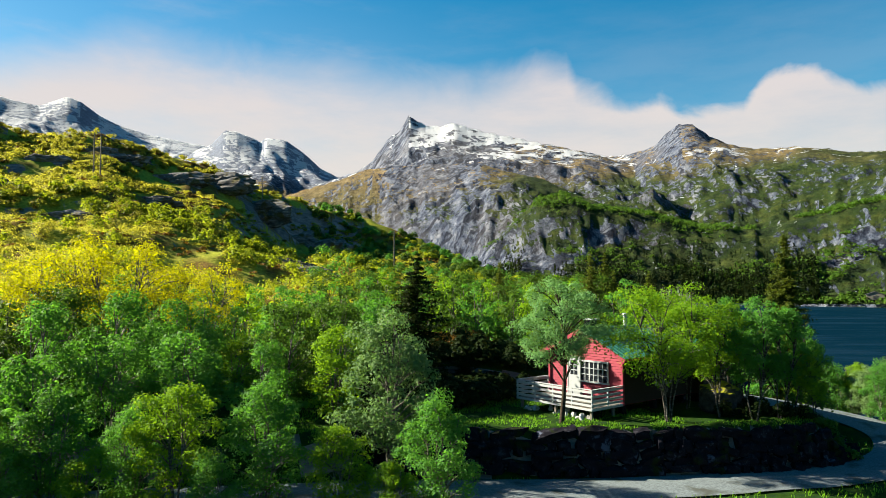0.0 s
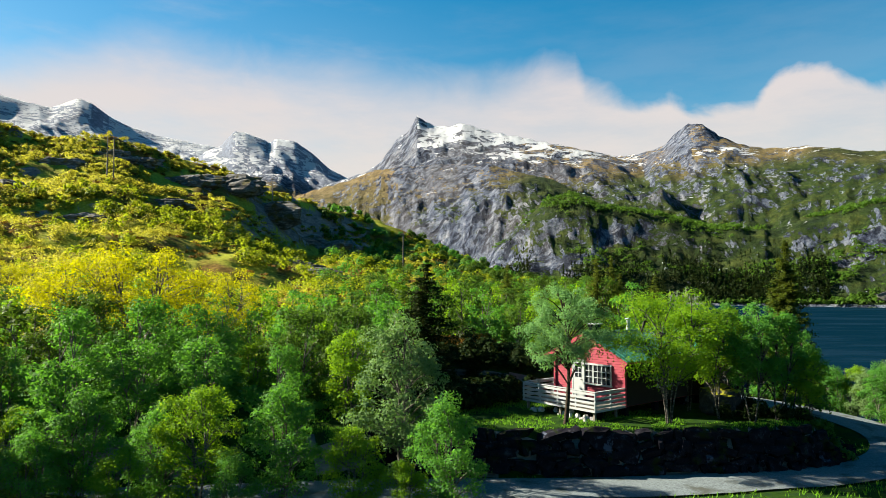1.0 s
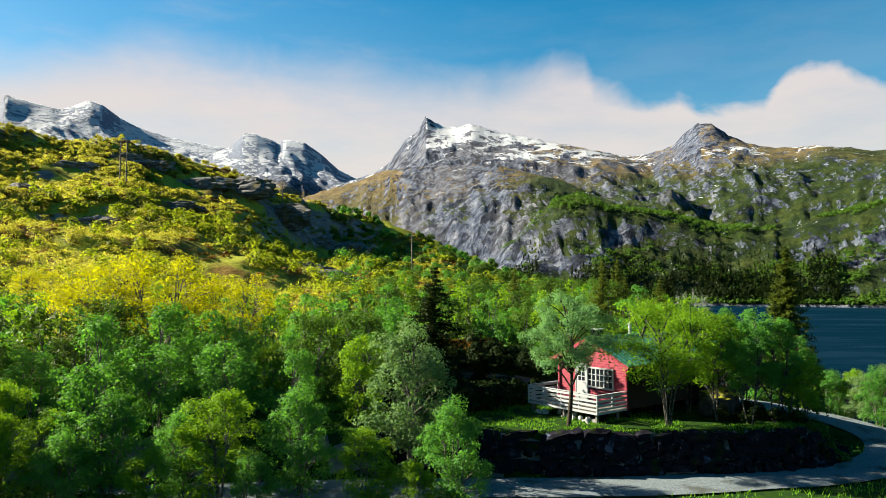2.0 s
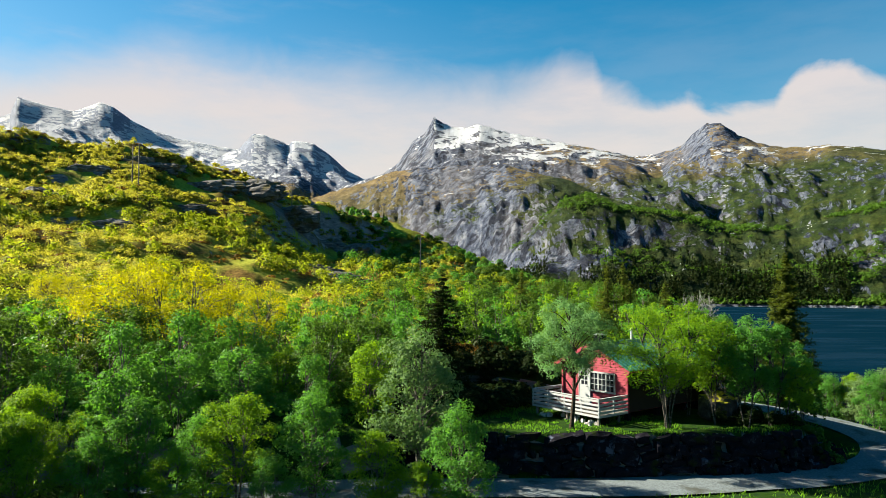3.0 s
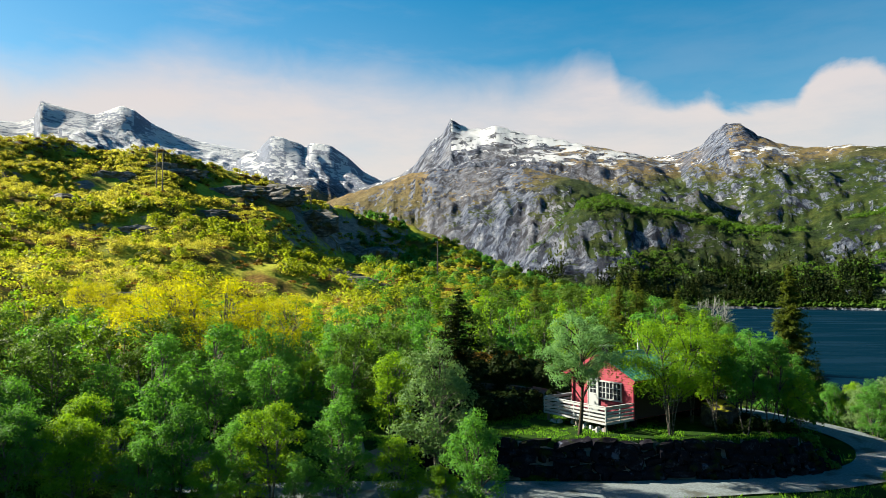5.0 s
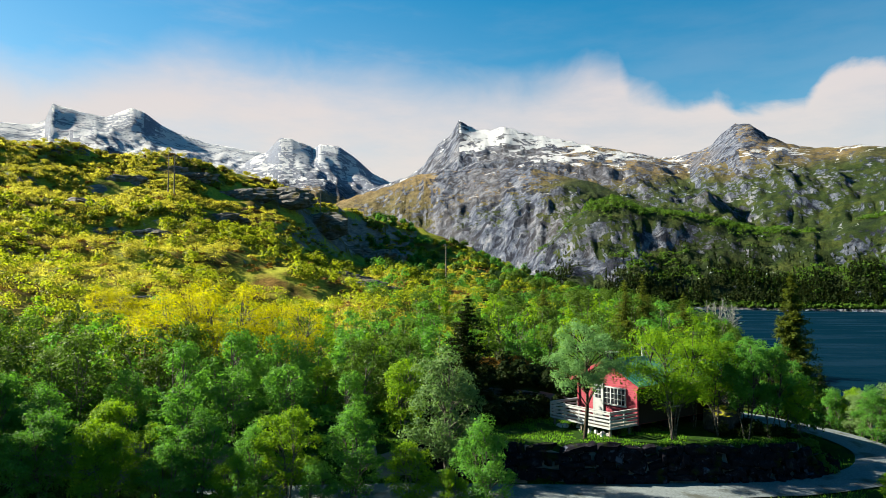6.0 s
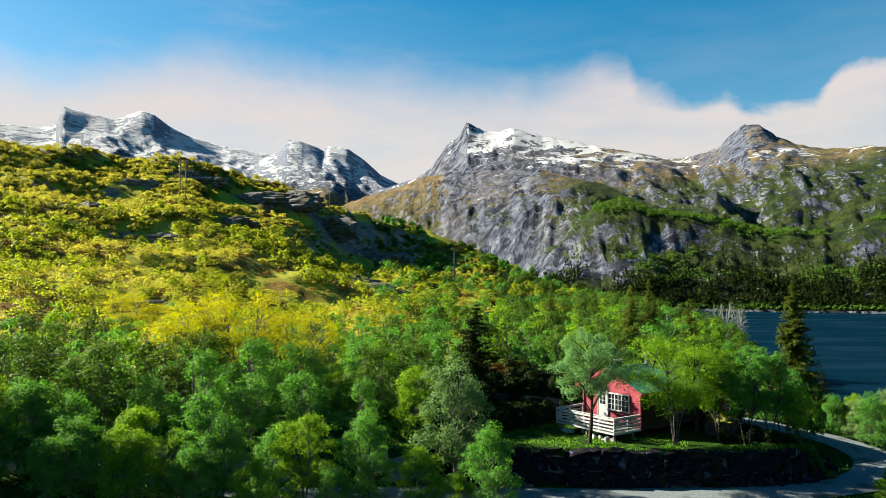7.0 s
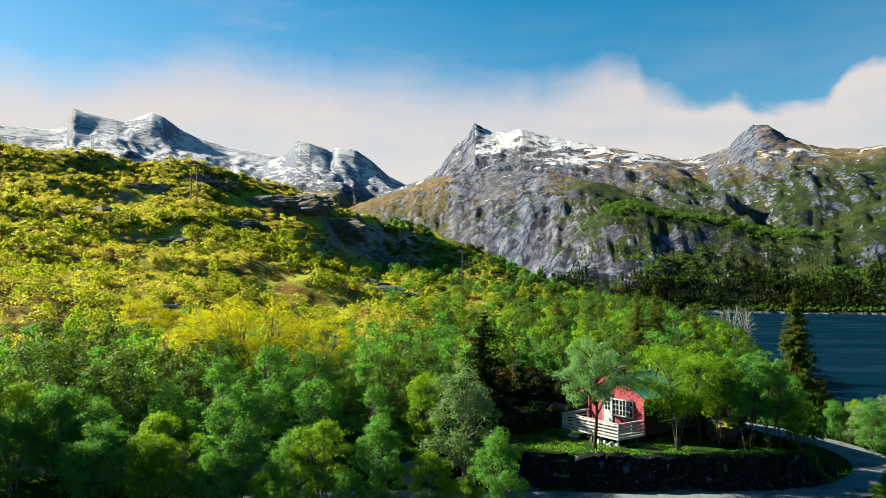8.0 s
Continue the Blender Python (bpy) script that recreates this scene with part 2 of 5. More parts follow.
def vnoise(x, y, seed=0):
    """Smooth noise from 0 to 1 on arrays."""
    ix, iy = np.floor(x).astype(np.int64), np.floor(y).astype(np.int64)
    u, v = x - ix, y - iy
    u, v = u * u * u * (u * (u * 6 - 15) + 10), v * v * v * (v * (v * 6 - 15) + 10)
    a, b = lattice(ix, iy, seed), lattice(ix + 1, iy, seed)
    c, d = lattice(ix, iy + 1, seed), lattice(ix + 1, iy + 1, seed)
    return a + (b - a) * u + (c - a) * v + (a - b - c + d) * u * v


def fbm(x, y, octaves=5, seed=0, gain=0.5, ridged=False):
    total, amp, norm = 0.0, 1.0, 0.0
    for o in range(octaves):
        n = vnoise(x * 2.03 ** o + 17.3 * o, y * 2.03 ** o - 9.1 * o, seed + o)
        total = total + amp * ((1 - np.abs(2 * n - 1)) if ridged else n)
        norm, amp = norm + amp, amp * gain
    return total / norm


def smooth(v, lo, hi):
    t = np.clip((v - lo) / (hi - lo), 0, 1)
    return t * t * (3 - 2 * t)


def mesh_of(name, verts, faces, mat, shade=False):
    """A mesh from arrays; all faces have the same number of corners."""
    verts, faces = np.asarray(verts, np.float32), np.asarray(faces, np.int32)
    me = bpy.data.meshes.new(name)
    me.vertices.add(len(verts)), me.loops.add(faces.size), me.polygons.add(len(faces))
    me.vertices.foreach_set("co", verts.ravel())
    me.loops.foreach_set("vertex_index", faces.ravel())
    me.polygons.foreach_set("loop_start", np.arange(0, faces.size, faces.shape[1], dtype=np.int32))
    if shade:
        me.polygons.foreach_set("use_smooth", np.ones(len(faces), bool))
    me.materials.append(mat)
    me.update(calc_edges=True)
    me.validate()
    return me


def place(name, me, parent=None, label=""):
    ob = new(name, me)
    if parent:
        ob.parent = parent
    return tagged(ob, label)


def part(name, bm, material, parent, label=""):
    me = bpy.data.meshes.new(name)
    bm.to_mesh(me)
    bm.free()
    me.materials.append(material)
    return place(name, me, parent, label)


def boxes(*specs, bevel=0.0):
    """One bmesh of boxes (centre, size[, turn about z in degrees])."""
    bm = bmesh.new()
    for c, s, *turn in specs:
        m = Matrix.Translation(c) @ pose(0, 0, 0, *(turn[0] if turn and isinstance(turn[0], tuple) else (0, 0, turn[0] if turn else 0)))
        bmesh.ops.create_cube(bm, size=1, matrix=m @ Matrix.Diagonal((*s, 1)))
    if bevel:
        bmesh.ops.bevel(bm, geom=bm.edges[:], offset=bevel, segments=1, affect="EDGES")
    return bm


def prism(points, depth_axis, lo, hi):
    """A solid from an outline of (u, v), pulled from lo to hi along an axis; v is z."""
    bm = bmesh.new()
    put = (lambda u, v, d: (d, u, v)) if depth_axis == "x" else (lambda u, v, d: (u, d, v))
    a, b = [bm.verts.new(put(u, v, lo)) for u, v in points], [bm.verts.new(put(u, v, hi)) for u, v in points]
    bm.faces.new(a), bm.faces.new(b)
    for i in range(len(points)):
        j = (i + 1) % len(points)
        bm.faces.new((a[i], a[j], b[j], b[i]))
    bmesh.ops.recalc_face_normals(bm, faces=bm.faces[:])
    return bm


# ---------------------------------------------------------------- the lie of the land
# Ridge lines round the valley: bearing from straight ahead, height over the eye's level, both in degrees.
FAR = ((-44.6, 11.2), (-33.1, 11.6), (-32.1, 12.1), (-31.9, 13.3), (-31.1, 13.1), (-29.7, 12.8), (-28.2, 12.6), (-27.3, 13.1), (-26.5, 13.5),
       (-25.6, 13.3), (-24.4, 12.5), (-23.0, 11.9), (-20.7, 11.3), (-16.8, 10.8), (-14.2, 10.1), (-10.5, 9.1), (-6.8, 8.5), (-1.1, 7.5), (8, 5))
TWIN = ((-19, 9.0), (-17.5, 10.3), (-16.3, 10.9), (-15.3, 12.1), (-14.4, 12.1), (-12.9, 11.6), (-12.5, 11.3), (-12.1, 11.7), (-10.5, 11.6),
        (-9.1, 10.7), (-7.7, 9.5), (-6.3, 8.9), (-3.5, 8.0), (4, 5))
MAIN = ((-14, 6.0), (-11.4, 7.0), (-7.7, 8.1), (-4.5, 9.4), (-3.3, 10.3), (-2.2, 11.9), (-1.1, 12.7), (-0.4, 13.9), (0.4, 13.4), (1.3, 13.1),
        (2.3, 13.1), (3.4, 13.3), (4.2, 13.0), (5.8, 12.5), (8.3, 12.1), (11.6, 11.4), (13.8, 10.9), (16.0, 10.3), (21.1, 9.0), (30, 7))
PEAK = ((9, 8.0), (12.9, 9.7), (16.0, 10.3), (18.2, 10.5), (19.7, 10.9), (20.8, 12.0), (21.6, 12.4), (22.7, 12.3), (23.8, 11.4), (25.2, 10.7),
        (27.1, 10.2), (28.4, 10.1), (30.0, 10.2), (33.1, 9.4), (37.3, 9.1), (45.3, 9.1))
FACE = ((-14, 5.5), (-10.5, 7.0), (-7.7, 8.0), (-4.0, 9.4), (0.3, 9.9), (5.5, 10.0), (7.8, 9.3), (11.1, 8.4), (13.8, 7.1), (16.8, 5.9), (19.0, 5.3),
        (23.1, 4.5), (30, 3))
BENCH = ((2, -0.6), (4.5, 1.2), (6.9, 3.5), (8.7, 5.5), (10.6, 7.0), (12.4, 7.3), (14.6, 6.3), (19.0, 5.5), (23.1, 4.3), (27.0, 4.1), (29.9, 4.8),
         (33.0, 5.5), (40.1, 6.7))
# The near hill: bearing, height in degrees, distance of its crest.
KNOLL = ((-44.6, 10.2, 262), (-33.1, 10.6, 256), (-28.9, 10.6, 258), (-23.9, 10.7, 258), (-20.2, 9.8, 262), (-15.9, 9.2, 268), (-10.5, 6.8, 290),
         (-4.0, 5.1, 345), (0.8, 3.3, 330), (5.5, 0.8, 290), (10.1, -0.5, 235), (14.5, -1.7, 195), (18.8, -3.1, 180), (21.8, -3.9, 172),
         (22.6, -6.5, 125), (24.6, -9.0, 95), (30, -11.2, 80), (45, -11.2, 80))
# Bare rocks on the hill: place, half sizes, turn.
OUTCROPS = (
    (-49.5, 94.9, 3.0, 1.25, 0.8, 10),
    (-49.2, 100.6, 2.5, 1.0, 0.65, 30),
    (-100.3, 173.0, 4.5, 2.0, 1.75, -20),
    (-103.5, 203.2, 5.0, 2.0, 2.0, 10),
    (-95.8, 220.0, 4.5, 2.0, 2.0, 15),
    (-91.0, 228.5, 4.0, 2.0, 1.75, 5),
    (-75.1, 225.8, 8.0, 2.5, 2.75, -8),
    (-65.2, 237.2, 9.0, 3.0, 3.5, -15),
    (-53.5, 246.3, 8.0, 3.0, 4.0, -25),
    (-39.2, 259.0, 9.0, 3.5, 4.5, -30),
    (-31.8, 268.1, 7.0, 3.0, 4.0, -30),
    (-23.4, 163.3, 5.0, 1.5, 1.25, -10),
    (-31.2, 169.1, 4.5, 1.5, 1.0, -5),
    (-68.6, 187.9, 4.5, 1.5, 1.25, 5),
    (-77.1, 160.4, 4.0, 1.5, 1.1, 0),
)
# The road's middle line.
ROAD = ((-60, 30.0, -2.6), (-30, 32.2, -2.4), (-10, 33.4, -2.1), (0, 33.7, -2.0), (8, 33.6, -1.95), (14, 34.2, -1.9), (19, 35.1, -1.85), (23, 36.9, -1.8),
        (25.3, 39.4, -1.65), (25.9, 42.0, -1.4), (24.6, 44.6, -1.05), (21.6, 46.6, -0.6), (18, 48.7, -0.3), (12, 52.7, 0.0))
BRANCH = ((22.0, 35.9, -1.82), (28, 37.6, -1.9), (36, 39.5, -2.2), (60, 44, -3.2))
ROAD_HALF = 1.5


def bezierish(points, step=0.6):
    """A smooth line through points."""
    p = [Vector(points[0])] + [Vector(q) for q in points] + [Vector(points[-1])]
    out = []
    for a, b, c, d in zip(p, p[1:], p[2:], p[3:]):
        n = max(2, int((c - b).length / step))
        for i in range(n):
            t = i / n
            out.append(0.5 * (2 * b + (c - a) * t + (2 * a - 5 * b + 4 * c - d) * t * t + (3 * b - a - 3 * c + d) * t ** 3))
    return np.array([*out, p[-1]])


ROAD_LINE, BRANCH_LINE = bezierish(ROAD), bezierish(BRANCH)


def near_line(x, y, line):
    """Distance to a line and its height there."""
    best, high = np.full(x.shape, 1e9), np.zeros(x.shape)
    for p in line:
        d = np.hypot(x - p[0], y - p[1])
        high = np.where(d < best, p[2], high)
        best = np.minimum(best, d)
    return best, high


# The terrace on which the cabin stands.
TERRACE = ((-7, 36.4), (4, 36.2), (12, 36.1), (18, 36.7), (20.8, 38.2), (21.4, 39.6), (20.6, 41.2), (18.6, 43.2), (15, 46), (9, 50), (0, 52), (-7, 48))


def inside(x, y, poly):
    """Signed distance to a polygon, positive inside."""
    d, odd = np.full(x.shape, 1e9), np.zeros(x.shape, bool)
    for (ax, ay), (bx, by) in zip(poly, poly[1:] + poly[:1]):
        t = np.clip(((x - ax) * (bx - ax) + (y - ay) * (by - ay)) / ((bx - ax) ** 2 + (by - ay) ** 2), 0, 1)
        d = np.minimum(d, np.hypot(x - ax - t * (bx - ax), y - ay - t * (by - ay)))
        with np.errstate(divide="ignore", invalid="ignore"):
            odd ^= ((ay > y) != (by > y)) & (x < (bx - ax) * (y - ay) / (by - ay + 1e-12) + ax)
    return np.where(odd, d, -d)


def ridge(az, r, table, crest, foot, foot_z, power, back=0.5, rug=0.0, cliff=False, lean=0.0, mid=0.0):
    """A range of hills: its foot and crest lie at these distances, lean metres nearer for each degree to the right of mid."""
    t = np.array(table)
    shift = np.clip(az - mid, -14, 14) * lean
    crest, foot = crest - shift, foot - shift
    edge = np.clip(t[0, 0] - az, 0, 30) * 0.6 + np.clip(az - t[-1, 0], 0, 30) * 0.2
    el = np.interp(az, t[:, 0], t[:, 1])
    broad = sum(np.interp(az + d, t[:, 0], t[:, 1]) for d in (-3, -1.5, 0, 1.5, 3)) / 5
    cap = np.clip((el - broad) * 1.3 + 0.35, 0.1, 2.0)
    s = np.clip((r - foot) / (crest - foot), 0, 1)
    low = broad + (el - cap - broad) * smooth(s, 0.3, 0.95) - edge
    near_top = smooth(s, 0.55, 1.0) * np.clip(1 - (r - crest) / 160, 0, 1)
    low_top, top = EYE + crest * np.tan(np.radians(low)), EYE + crest * np.tan(np.radians(el - edge))
    z = foot_z + (low_top - foot_z) * ((0.42 * smooth(s, -0.1, 0.55) + 0.42 * smooth(s, 0.45, 0.78) + 0.16 * s) if cliff else s ** power)
    z = z + (top - low_top) * near_top - np.clip(r - crest, 0, None) * back
    z = z + rug * (1 - 0.8 * smooth(s, 0.55, 1.0)) * smooth(s, 0.0, 0.15)
    return np.where(r < foot, -60.0, z)


def land(x, y):
    """Height of the ground."""
    x, y = np.asarray(x, float), np.asarray(y, float)
    r = np.hypot(x, y)
    az = np.degrees(np.arctan2(x, y))
    side = smooth(np.abs(az), 100, 55)
    # the near slope and hill
    k = np.array(KNOLL)
    crest = np.interp(az, k[:, 0], k[:, 2])
    top = EYE + crest * np.tan(np.radians(np.interp(az, k[:, 0], k[:, 1])))
    foot_z = np.interp(az, (-40, -5, 3, 12, 24, 30, 45), (0.6, 0.4, 0.3, 0.3, -0.9, -1.8, -2.4))
    s = np.clip((r - 42) / (crest - 42), 0, 1)
    power = np.interp(az, (-30, 0, 8, 14, 21, 27), (1.9, 2.0, 1.6, 1.0, 1.2, 2.6))
    hill = foot_z + (top - foot_z) * s ** power
    ramp = smooth(r, 26, 42)
    hill = np.where(r < 42, -2.5 + (foot_z + 2.5) * ramp, hill)
    hill = np.where(r > crest, np.maximum(top - (r - crest) * 0.35, -14), hill)
    rough = smooth(r, 55, 120) * smooth(r, 420, 330)
    crag = fbm(x / 38, y / 38, 5, 3, ridged=True) - 0.62
    step = fbm(x / 16, y / 9, 4, 8) - 0.5
    hill = hill + rough * (crag * np.interp(az, (-15, 5, 12), (6, 5, 2)) + step * np.interp(az, (-15, 12), (4.5, 1.5))) * side
    hill = hill + (fbm(x / 5, y / 5, 4, 5) - 0.5) * 0.5 * smooth(r, 40, 60)
    # a hollow under the crag of the crest
    hill = hill - 7.0 * smooth(az, -15, -9) * smooth(az, 2, -4) * smooth(s, 0.50, 0.78) * smooth(s, 0.97, 0.84)
    # a bank of heath behind the cabin
    hill = hill + 2.4 * np.exp(-((x - 2.5) / 6.0) ** 2 - ((y - 51.5) / 5.0) ** 2)
    # terrace and road
    d = inside(x, y, TERRACE)
    low = np.where((y < 46) & (x > -9), np.minimum(hill, -1.9), hill)
    left = smooth(x, -9, -2)
    lawn = 0.02 + 0.12 * (vnoise(x / 2.1, y / 2.1, 4) - 0.5)
    lawn = lawn - 1.75 * smooth(x, 18.9, 21.6) * smooth(y, 43.5, 40.5)
    z = np.where(d > -1.7, lawn + (low - lawn) * smooth(-d, 0.0, 0.85), low)
    z = z * left + hill * (1 - left)
    z = np.where((y > 47) & (x < 22), np.maximum(z, hill), z)
    for line in (ROAD_LINE, BRANCH_LINE):
        near = (r > 20) & (r < 75)
        dist, high = np.full(x.shape, 1e9), np.zeros(x.shape)
        dist[near], high[near] = near_line(x[near], y[near], line)
        f = smooth(dist, ROAD_HALF + 1.3, ROAD_HALF + 0.15)
        f = np.where(d > -0.4, 0, f)
        z = z * (1 - f) + (high - 0.05) * f
    # valley and mountains
    rug = fbm(x / 230, y / 230, 7, 21, 0.5, True) - 0.62
    crags = fbm(x / 70, y / 70, 6, 31, 0.55, True) - 0.62
    crags = crags + 0.35 * (fbm(x / 24, y / 24, 4, 37, 0.55, True) - 0.62)
    # gullies that run straight down the slopes
    gully = fbm(az / 2.1 + 1.6 * vnoise(x / 160, y / 160, 44), r / 260, 6, 41, 0.6, True) - 0.62
    m = np.maximum.reduce([
        ridge(az, r, FAR, 2440, 1400, 160, 1.1, 1.0, rug * 40 + gully * 30), ridge(az, r, TWIN, 2080, 1400, 150, 1.2, 1.0, rug * 25 + gully * 30),
        ridge(az, r, MAIN, 1660, 1060, 60, 1.1, 1.0, rug * 80 + crags * 22 + gully * 12, lean=12, mid=0),
        ridge(az, r, PEAK, 1500, 960, 30, 0.85, 1.0, rug * 60 + crags * 14 + gully * 26, lean=14, mid=22),
        ridge(az, r, FACE, 1120, 870, -5, 0.62, 0.12, rug * 40 + crags * 18 + gully * 24, lean=14, mid=4),
        ridge(az, r, BENCH, 800, 632, -11, 0.75, 0.06, crags * 18 + gully * 10, True)])
    far = np.where(r > 440, -16.0, -60)
    z = np.where(r > 440, np.maximum(m * side - 16 * (1 - side), -16), z * side - 2.5 * (1 - side))
    return np.where((r <= 440) & (r > 300) & (az < 4), np.maximum(z, far), z)


def ground_z(x, y):
    return float(land(np.array([x]), np.array([y]))[0])


def build_ground():
    az = np.concatenate([np.arange(-39, 39, 0.20), np.arange(39, 321, 4.0)])
    rr = np.concatenate([np.geomspace(0.3, 30, 26), np.linspace(30.3, 60, 90), np.geomspace(60.8, 330, 130), np.linspace(334, 620, 30),
                         np.linspace(623, 1250, 140), np.linspace(1258, 2700, 100)])
    a, r = np.meshgrid(np.radians(az), rr)
    x, y = r * np.sin(a), r * np.cos(a)
    z = land(x.ravel(), y.ravel())
    v = np.stack([x.ravel(), y.ravel(), z], 1)
    n = len(az)
    i, j = np.meshgrid(np.arange(len(rr) - 1), np.arange(n), indexing="ij")
    k = (j + 1) % n
    f = np.stack([i * n + j, i * n + k, (i + 1) * n + k, (i + 1) * n + j], -1).reshape(-1, 4)[:, ::-1]
    me = mesh_of("ground", v, f, HILL, True)
    me.materials.append(ROCK), me.materials.append(MEADOW_SHADED)
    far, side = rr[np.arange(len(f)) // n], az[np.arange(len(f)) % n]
    # the darkened copy goes near the eye and on the shaded right-hand slopes
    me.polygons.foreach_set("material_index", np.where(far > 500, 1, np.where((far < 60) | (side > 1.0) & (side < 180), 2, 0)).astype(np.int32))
    return tagged(place("ground", me), "grassy slope, heath hill and snowy mountains round a lake", "ground", kind="structure")


build_ground()
bm = bmesh.new()
bmesh.ops.create_circle(bm, cap_ends=True, segments=48, radius=0.32, matrix=Matrix.Translation((0, 0, -2.5)))
me = bpy.data.meshes.new("meadow")
bm.to_mesh(me), bm.free()
me.materials.append(MEADOW_SHADED)
tagged(place("ground_patch", me), "plain meadow ground", "ground", kind="structure")

lake_v = [(-700, 40, LAKE), (900, 40, LAKE), (900, 760, LAKE), (-700, 760, LAKE)]
tagged(place("water", mesh_of("water", lake_v, [(0, 1, 2, 3)], WATER)), "dark blue mountain lake with light ripples", "lake", kind="structure")


def strip(name, line, half, mat, lift, label):
    t = np.gradient(line[:, :2], axis=0)
    t /= np.linalg.norm(t, axis=1)[:, None]
    side = np.stack([t[:, 1], -t[:, 0]], 1)
    rows = []
    for q, u in enumerate(np.linspace(-1, 1, 9)):
        w = half * (1 + 0.10 * (fbm(line[:, 0] / 2.5, line[:, 1] / 2.5 + 7 * np.sign(u), 3, 40) - 0.5) * 2)
        p = line[:, :2] + side * (u * w)[:, None]
        rows.append(np.column_stack([p, line[:, 2] + lift + 0.05 * (1 - u * u)]))
    v = np.concatenate(rows)
    n = len(line)
    f = [(q * n + i, q * n + i + 1, (q + 1) * n + i + 1, (q + 1) * n + i) for q in range(8) for i in range(n - 1)]
    return tagged(place(name, mesh_of(name, v, f, mat, True)), label, "road", kind="structure")


strip("road", ROAD_LINE, ROAD_HALF, GRAVEL, 0.03, "narrow grey gravel road round the stone terrace")
strip("road_branch", BRANCH_LINE, ROAD_HALF, GRAVEL, 0.045, "grey gravel side road")


# ---------------------------------------------------------------- the cabin
def turned(ob, x, y, z, rz=0.0):
    ob.matrix_basis = pose(x, y, z, 0, 0, rz)
    return ob


def window_part(name, parent, m, wide, high, cols, rows, heavy=0, label="white wooden window with small panes"):
    """A window in the x-z plane, facing -y, set at the pose m."""
    frame_ob = part(name, boxes(((0, -0.03, high / 2 + 0.045), (wide + 0.18, 0.07, 0.09)), ((0, -0.05, -high / 2 - 0.05), (wide + 0.24, 0.12, 0.08)),
                                ((-wide / 2 - 0.045, -0.03, 0), (0.09, 0.07, high)), ((wide / 2 + 0.045, -0.03, 0), (0.09, 0.07, high)), bevel=0.006),
                    WHITE, parent, label)
    frame_ob.matrix_basis = m
    cw, ch = wide / cols, high / rows
    bars = [((-wide / 2 + i * cw, -0.012, 0), (0.075 if heavy and i % heavy == 0 else 0.032, 0.04, high)) for i in range(1, cols)]
    bars += [((0, -0.014, -high / 2 + j * ch), (wide, 0.03, 0.032)) for j in range(1, rows)]
    part("muntin", boxes(*bars), WHITE, frame_ob)
    for i in range(cols):
        for j in range(rows):
            part("pane", boxes(((-wide / 2 + (i + 0.5) * cw, 0.012, -high / 2 + (j + 0.5) * ch), (cw - 0.01, 0.012, ch - 0.01))), GLASS, frame_ob)
    return frame_ob


def clad(name, parent, outline, axis, face, out, step=0.135, mat=None):
    """Lapped boards over a wall given by its outline (left, right, foot, shoulder, top height, top place); one object a board."""
    u0, u1, z0, z1, ztop, ut = outline
    z = z0
    made = []
    while z < ztop - 0.05:
        zc = min(z + step, ztop)
        if z > z1:
            f = (z - z1) / max(ztop - z1, 1e-6)
            a, b = u0 + (ut - u0) * f, u1 + (ut - u1) * f
        else:
            a, b = u0, u1
        if b - a > 0.1:
            bm = bmesh.new()
            t0, t1 = face + out * 0.046, face + out * 0.010
            pts = [(a, z, face), (b, z, face), (b, z, t0), (a, z, t0), (a, zc + 0.02, face), (b, zc + 0.02, face), (b, zc + 0.02, t1), (a, zc + 0.02, t1)]
            vs = [bm.verts.new((p[2], p[0], p[1]) if axis == "x" else (p[0], p[2], p[1])) for p in pts]
            for q in ((0, 1, 2, 3), (4, 5, 6, 7), (0, 1, 5, 4), (1, 2, 6, 5), (2, 3, 7, 6), (3, 0, 4, 7)):
                bm.faces.new([vs[i] for i in q])
            bmesh.ops.recalc_face_normals(bm, faces=bm.faces[:])
            made.append(part("board", bm, mat or RED, parent))
        z = zc
    return made


CABIN_TURN = 37.0
WIDE, LONG, FLOOR, EAVE, APEX = 4.8, 8.2, 0.62, 2.95, 4.12


